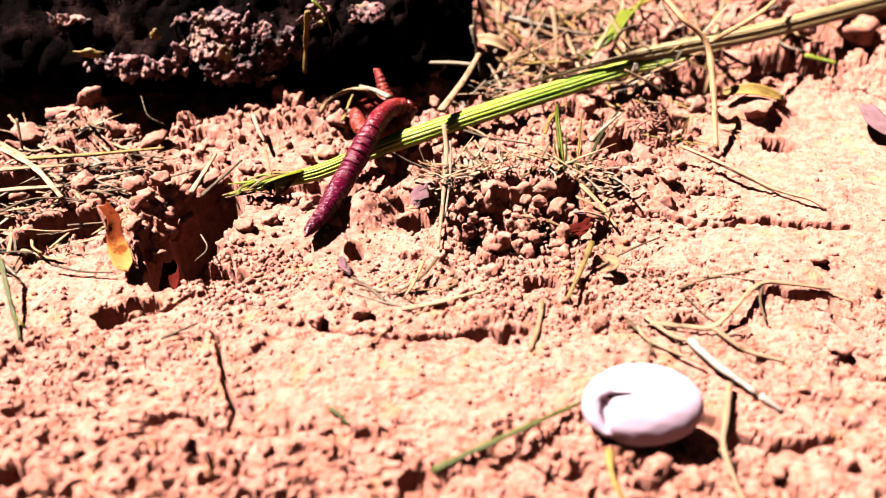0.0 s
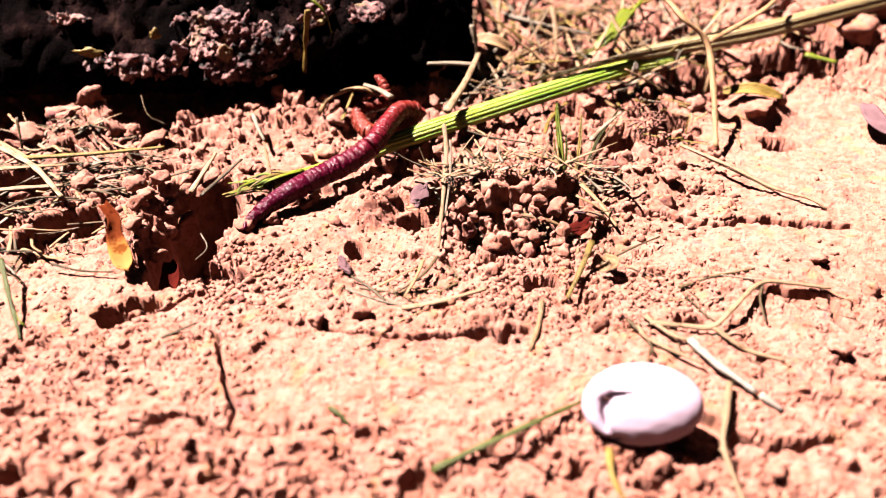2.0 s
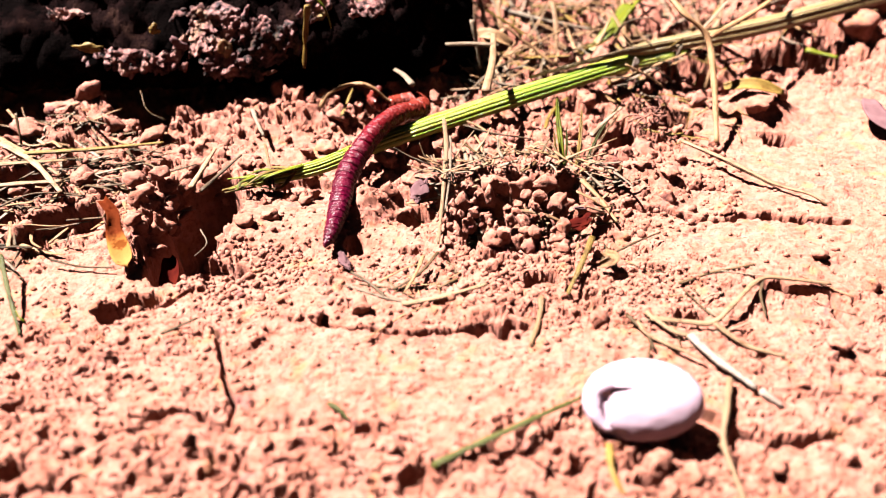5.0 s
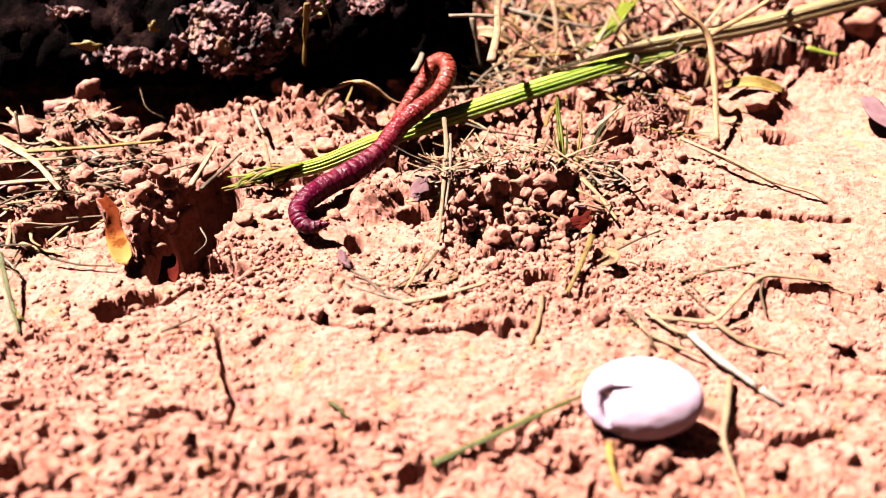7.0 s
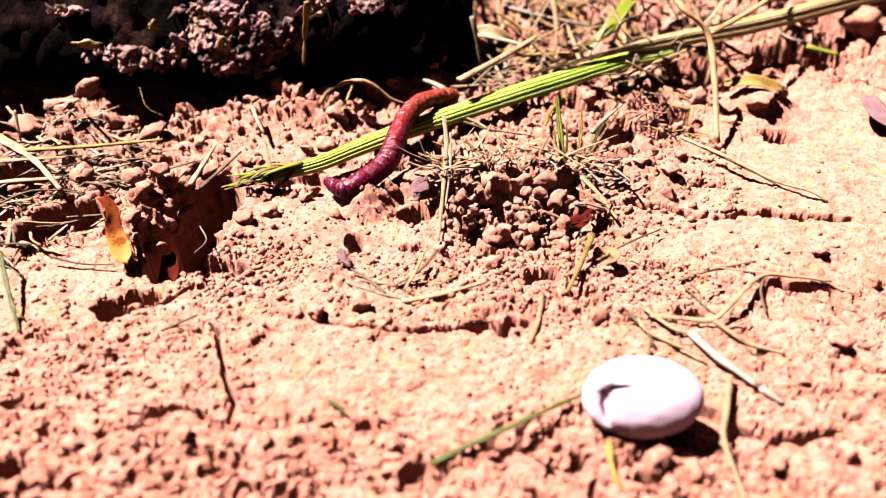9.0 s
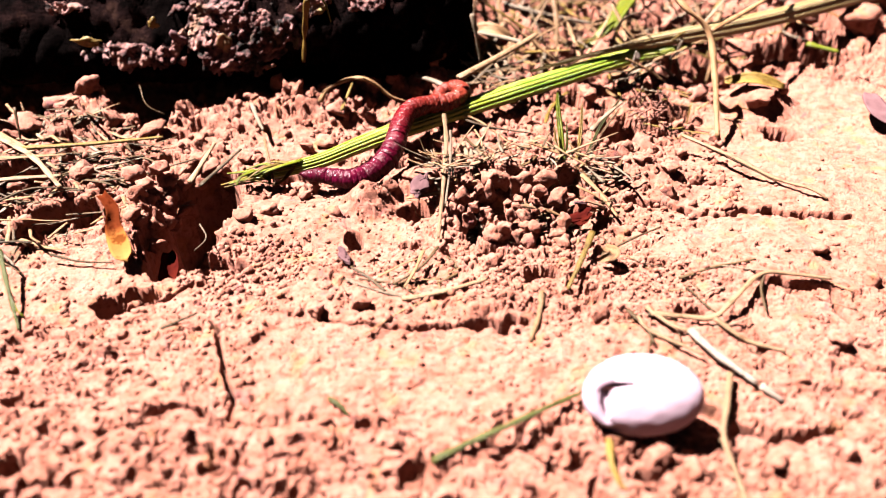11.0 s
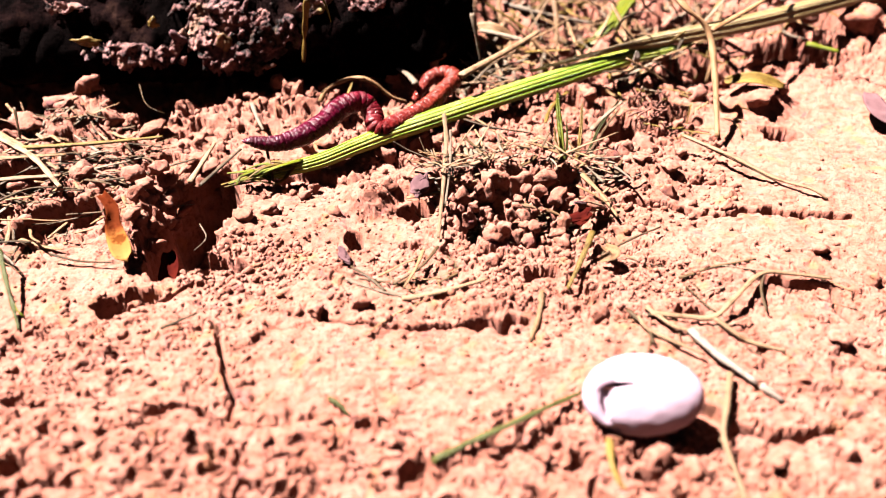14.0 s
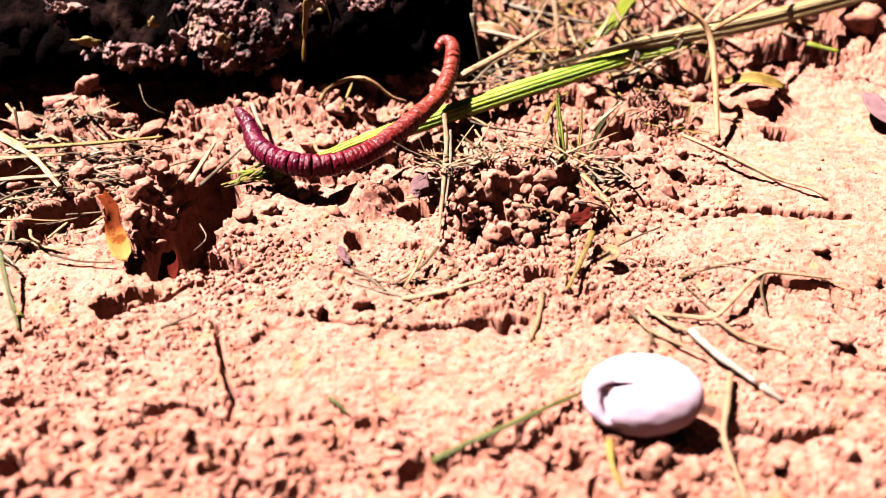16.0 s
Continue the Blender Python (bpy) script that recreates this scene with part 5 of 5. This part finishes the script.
    shape(3.5, (-20.5, 121.7, 2.0), (-22.0, 124.1, 3.0), (-20.1, 123.2, 6.0), (-18.4, 124.9, 4.0), (-16.4, 124.4, 4.0), (-12.9, 129.2, 5.5), (-9.4, 135.0, 6.0), (-5.7, 142.8, 5.0), (-8.1, 142.9, 3.0), (-11.7, 143.1, 2.5), (-15.6, 140.7, 2.5), (-19.1, 143.1, 2.5), (-20.7, 147.9, 3.0), (-20.8, 153.1, 4.0), (-17.9, 155.4, 5.0), (-13.6, 156.0, 5.0))
    shape(4, (-13.9, 112.6, 2.5), (-16.6, 113.8, 2.5), (-17.8, 118.6, 3.0), (-16.3, 123.8, 4.0), (-14.0, 128.6, 5.5), (-10.5, 134.3, 6.0), (-7.4, 140.8, 5.0), (-4.6, 143.6, 3.5), (-8.3, 147.1, 3.0), (-12.5, 147.1, 3.0), (-15.3, 144.6, 3.0), (-17.4, 148.4, 3.0), (-16.2, 149.7, 5.0), (-13.5, 148.9, 8.0))
    shape(4.2, (-15.0, 104.1, 1.5), (-15.0, 109.2, 2.0), (-15.5, 115.5, 2.5), (-15.9, 120.5, 3.5), (-14.3, 126.1, 5.0), (-11.5, 133.0, 6.0), (-7.9, 139.5, 5.0), (-4.0, 143.5, 3.5), (-8.3, 147.7, 3.0), (-12.4, 146.2, 3.0), (-15.9, 144.4, 3.0), (-17.3, 147.6, 4.0), (-15.4, 148.8, 6.0), (-13.5, 148.7, 8.0))
    shape(6.3, (-27.7, 94.9, 1.5), (-25.0, 102.4, 2.0), (-22.2, 110.8, 2.5), (-19.1, 119.3, 3.5), (-15.5, 126.8, 5.0), (-11.5, 133.8, 6.0), (-7.3, 138.4, 6.0), (-2.2, 145.2, 5.0), (1.3, 149.7, 4.0), (-4.1, 150.4, 3.0), (-9.5, 147.3, 3.0), (-14.0, 142.5, 2.5))
    shape(6.5, (-29.2, 95.1, 1.5), (-26.4, 102.4, 2.0), (-22.2, 110.7, 2.5), (-18.0, 119.2, 3.5), (-14.2, 124.7, 5.0), (-10.3, 131.4, 6.0), (-6.1, 137.1, 6.0), (-1.1, 145.1, 5.0), (2.5, 149.6, 4.0), (-2.3, 151.6, 3.0), (-7.7, 149.0, 3.0), (-11.7, 143.6, 2.5))
    shape(7, (-20.2, 104.0, 2.5), (-22.8, 104.0, 2.0), (-24.7, 106.1, 2.5), (-24.6, 110.3, 2.5), (-21.2, 114.8, 3.0), (-15.9, 118.9, 4.0), (-11.5, 124.1, 5.0), (-8.6, 130.9, 6.0), (-4.9, 135.8, 7.0), (-1.0, 141.1, 8.0), (1.0, 145.9, 10.0), (0.5, 149.1, 11.0), (-1.9, 150.7, 10.0), (-3.8, 147.4, 8.0), (-6.9, 143.2, 5.0), (-9.6, 137.8, 4.0))
    shape(7.5, (-18.9, 109.0, 2.0), (-20.8, 111.7, 2.5), (-21.3, 116.4, 3.0), (-20.4, 122.3, 3.5), (-17.5, 125.8, 5.0), (-12.9, 129.0, 5.0), (-8.8, 133.6, 5.5), (-5.6, 139.6, 6.0), (-1.1, 146.5, 5.0), (1.9, 149.8, 4.0), (-1.7, 146.6, 3.0), (-5.1, 141.6, 3.0))
    shape(8, (-20.6, 109.6, 2.0), (-18.7, 114.8, 2.0), (-15.0, 119.8, 3.0), (-11.5, 124.3, 4.5), (-9.6, 128.8, 5.5), (-7.1, 134.6, 6.0), (-4.5, 140.4, 6.0), (-0.5, 145.3, 5.0), (1.9, 149.3, 4.0), (0.1, 146.1, 3.0), (-3.4, 142.1, 2.5))
    shape(8.5, (-19.5, 115.0, 2.0), (-16.2, 115.2, 2.5), (-12.8, 118.1, 3.0), (-9.9, 122.4, 4.0), (-8.8, 128.0, 5.5), (-7.1, 134.9, 6.0), (-3.9, 139.5, 6.0), (0.1, 145.1, 5.0), (1.9, 148.3, 4.0), (0.7, 145.2, 3.0), (-2.8, 141.2, 2.5))
    shape(9, (-21.0, 117.4, 2.0), (-17.6, 114.3, 2.5), (-13.7, 117.2, 3.0), (-10.3, 121.4, 4.0), (-8.8, 127.0, 5.5), (-7.3, 134.2, 6.0), (-4.5, 140.3, 6.0), (-0.5, 144.6, 5.0), (1.9, 146.6, 4.0), (0.1, 144.0, 3.0), (-2.8, 140.1, 2.5))
    shape(11.3, (-25.5, 118.9, 2.0), (-21.6, 118.1, 2.5), (-16.3, 116.6, 2.5), (-12.3, 119.2, 3.0), (-9.4, 123.7, 4.5), (-8.3, 130.3, 5.5), (-6.6, 136.1, 6.0), (-2.7, 139.4, 5.5), (1.8, 141.5, 5.0), (4.5, 145.2, 5.0), (2.9, 149.8, 4.0), (-0.5, 149.1, 3.0), (-1.6, 141.4, 2.5))
    shape(11.5, (-25.5, 119.8, 2.0), (-21.5, 117.2, 2.5), (-16.3, 116.6, 2.5), (-12.3, 119.2, 3.0), (-9.4, 123.7, 4.5), (-8.3, 130.3, 5.5), (-6.6, 136.1, 6.0), (-2.7, 139.4, 5.5), (1.8, 141.5, 5.0), (4.5, 145.2, 5.0), (2.9, 149.7, 4.0), (-0.5, 149.1, 3.0), (-1.6, 141.4, 2.5))
    shape(12, (-24.0, 115.3, 2.5), (-21.0, 118.3, 3.0), (-17.1, 120.0, 2.5), (-12.4, 120.2, 3.0), (-9.4, 124.6, 4.5), (-8.3, 131.4, 5.5), (-6.6, 137.3, 6.0), (-2.7, 139.4, 5.5), (1.8, 141.5, 5.0), (4.8, 144.5, 5.0), (3.1, 148.4, 4.0), (-0.5, 147.8, 3.0), (-1.6, 141.3, 2.5))
    shape(12.5, (-25.1, 113.4, 2.0), (-21.4, 116.6, 2.5), (-17.4, 119.9, 5.0), (-14.6, 126.0, 8.0), (-11.7, 131.4, 11.0), (-8.6, 135.6, 13.0), (-5.4, 138.4, 11.0), (-2.2, 141.4, 7.0), (0.7, 142.3, 4.0), (4.8, 143.5, 4.0), (6.1, 147.2, 4.0), (3.8, 151.1, 4.0), (0.7, 149.2, 3.0), (-5.2, 145.4, 3.0), (-7.5, 142.9, 3.0))
    shape(13, (-31.8, 106.6, 2.0), (-29.7, 114.6, 3.0), (-27.6, 121.5, 4.0), (-24.1, 128.0, 5.0), (-21.5, 133.4, 5.0), (-17.7, 134.1, 5.0), (-13.4, 136.4, 4.0), (-9.0, 137.5, 4.0), (-4.5, 141.0, 4.0), (0.1, 146.6, 5.0), (3.7, 149.8, 6.0), (6.9, 149.8, 6.0), (4.3, 147.2, 4.0), (-1.7, 149.2, 3.0), (-9.5, 147.4, 3.0))
    shape(13.5, (-30.1, 120.3, 14.0), (-30.9, 119.7, 11.0), (-30.4, 121.2, 6.0), (-27.0, 121.8, 5.0), (-24.0, 126.9, 5.0), (-21.3, 131.8, 5.0), (-17.7, 134.5, 5.0), (-13.4, 136.3, 4.0), (-7.4, 139.2, 3.0), (-3.4, 142.2, 4.0), (-2.2, 145.8, 6.0), (-0.5, 149.4, 10.0), (1.3, 150.7, 10.0), (1.7, 147.1, 6.0), (-2.9, 149.1, 3.0), (-10.1, 147.8, 3.0))
    shape(14, (-36.1, 124.2, 6.0), (-32.2, 124.8, 5.0), (-27.7, 126.9, 5.0), (-23.3, 130.5, 6.0), (-19.9, 135.4, 7.0), (-16.2, 137.7, 7.0), (-14.0, 136.7, 5.0), (-12.7, 133.5, 3.0), (-7.3, 138.1, 3.0), (-2.8, 142.1, 4.0), (0.1, 146.4, 5.0), (2.5, 149.6, 6.0), (0.7, 152.3, 6.0), (-2.9, 151.7, 5.0), (-5.8, 146.5, 3.0))
    shape(14.5, (-45.0, 121.7, 1.5), (-41.2, 125.3, 2.5), (-36.6, 126.9, 3.0), (-30.6, 127.3, 4.0), (-24.1, 128.1, 5.0), (-17.8, 130.1, 5.5), (-12.6, 133.6, 6.0), (-9.4, 137.5, 7.0), (-6.8, 141.8, 6.0), (-4.5, 141.9, 4.0), (-0.5, 144.1, 3.5), (0.7, 148.2, 4.0), (-2.3, 150.8, 4.0))
    shape(15, (-37.4, 125.7, 3.0), (-34.5, 125.8, 5.0), (-30.2, 125.4, 5.0), (-25.0, 122.0, 4.0), (-20.6, 119.9, 3.5), (-16.0, 120.7, 4.0), (-12.5, 123.8, 5.0), (-9.1, 130.0, 6.0), (-4.4, 137.9, 6.0), (0.7, 142.7, 6.0), (4.9, 147.8, 6.0), (5.5, 148.5, 5.0), (6.2, 152.4, 7.0))
    shape(15.5, (-47.2, 138.6, 2.5), (-41.1, 135.4, 3.0), (-34.2, 129.3, 4.0), (-27.7, 123.1, 5.0), (-22.2, 120.8, 4.5), (-17.1, 121.3, 4.5), (-12.0, 124.7, 5.5), (-8.1, 131.9, 6.0), (-3.3, 140.4, 6.0), (1.9, 146.6, 6.0), (4.3, 147.3, 5.0), (4.9, 149.2, 6.0))
    shape(16, (-39.6, 132.4, 8.0), (-36.9, 128.7, 7.0), (-34.4, 123.1, 6.0), (-30.4, 118.3, 6.0), (-25.5, 116.0, 6.0), (-20.1, 116.8, 5.5), (-14.7, 119.2, 6.0), (-9.9, 124.3, 6.5), (-4.8, 132.0, 7.0), (-0.5, 139.4, 8.0), (1.6, 146.7, 10.0), (1.9, 153.2, 12.0), (0.1, 155.5, 12.0), (-1.1, 154.1, 11.0))
    times = sorted(SHAPES)
    steps = [i / 6 for i in range(97)]
    track = []
    for t in steps:
        b = min(max(next((k for k, q in enumerate(times) if q >= t - 1e-6), len(times) - 1), 1), len(times) - 1)
        t0, t1 = times[b - 1], times[b]
        k = min(max((t - t0) / (t1 - t0), 0), 1)
        p0, p1 = SHAPES[times[max(b - 2, 0)]], SHAPES[times[min(b + 1, len(times) - 1)]]
        a, c = SHAPES[t0], SHAPES[t1]
        span = t1 - t0
        va = (c - p0) / max(t1 - times[max(b - 2, 0)], 0.1) * span * 0.6
        vc = (p1 - a) / max(times[min(b + 1, len(times) - 1)] - t0, 0.1) * span * 0.6
        if span > 1:
            va, vc = va * 0.2, vc * 0.2
        h = k * k * (3 - 2 * k)
        track.append(a + (c - a) * h + va * (k * (1 - k) ** 2) - vc * (k * k * (1 - k)))
    track = np.array(track)
    for i, ring in enumerate(rings):
        rows, q, last = [], None, None
        for t, line in zip(steps, track):
            d = Vector(line[min(i + 1, RINGS - 1)] - line[max(i - 1, 0)]).normalized()
            q = d.to_track_quat("Z", "Y") if q is None else last.rotation_difference(d) @ q
            last = d
            rows.append((t, Matrix.Translation(Vector(line[i]) * MM) @ q.to_matrix().to_4x4()))
        walk(ring, rows)

    def at(x, y, z, turn, tip=0):
        return pose(x * MM, y * MM, z * MM, 0, tip, turn)
    walk(fork, [
        (0.0, at(6.6, 158.0, 8.0, 0)), (1.0, at(6.7, 158.5, 8.0, 2)), (1.5, at(6.7, 157.8, 8.0, 4)), (3.0, at(6.9, 157.6, 8.0, 0)), (3.5, at(2.9, 156.9, 14.0, 12, 8)),
        (4.0, at(9.4, 154.6, 12.0, 14, 4)), (4.2, at(9.4, 154.4, 12.0, 14, 4)), (6.3, at(13.6, 159.9, 13.0, 12, 4)), (7.0, at(11.5, 158.3, 17.0, 14, 4)), (7.5, at(17.4, 158.7, 10.0, -22)),
        (9.2, at(17.4, 159.1, 10.0, -24)), (12.5, at(17.4, 159.3, 10.0, -24)), (13.0, at(17.5, 160.2, 10.0, -22)), (14.0, at(17.8, 160.1, 10.0, -24)), (16.0, at(17.8, 160.1, 10.0, -24)),
    ])
    walk(loose, [
        (0.0, at(-14.1, 144.9, 8.0, -38)), (1.5, at(-13.5, 144.9, 8.0, -42)), (3.0, at(-13.1, 145.3, 8.0, -48)), (3.5, at(-11.3, 147.1, 9.0, -52)), (4.0, at(-9.4, 148.9, 8.0, -60)),
        (4.2, at(-9.0, 149.2, 8.0, -60)), (6.3, at(-7.5, 148.0, 10.0, -70)), (7.0, at(-5.1, 146.9, 12.0, -100)), (7.5, at(-2.9, 152.4, 4.0, -60)), (9.2, at(-2.7, 152.7, 4.0, -40)), (12.0, at(-2.3, 152.4, 4.0, -30)),
        (12.5, at(-1.1, 151.8, 8.0, -26)), (13.0, at(-8.3, 149.8, 6.0, -40)), (13.5, at(-13.7, 147.6, 6.0, -48)), (14.0, at(-7.7, 151.0, 6.0, -60)), (14.5, at(-2.9, 151.4, 5.0, -60)), (16.0, at(-1.7, 154.4, 5.0, -50)),
    ])


motions()
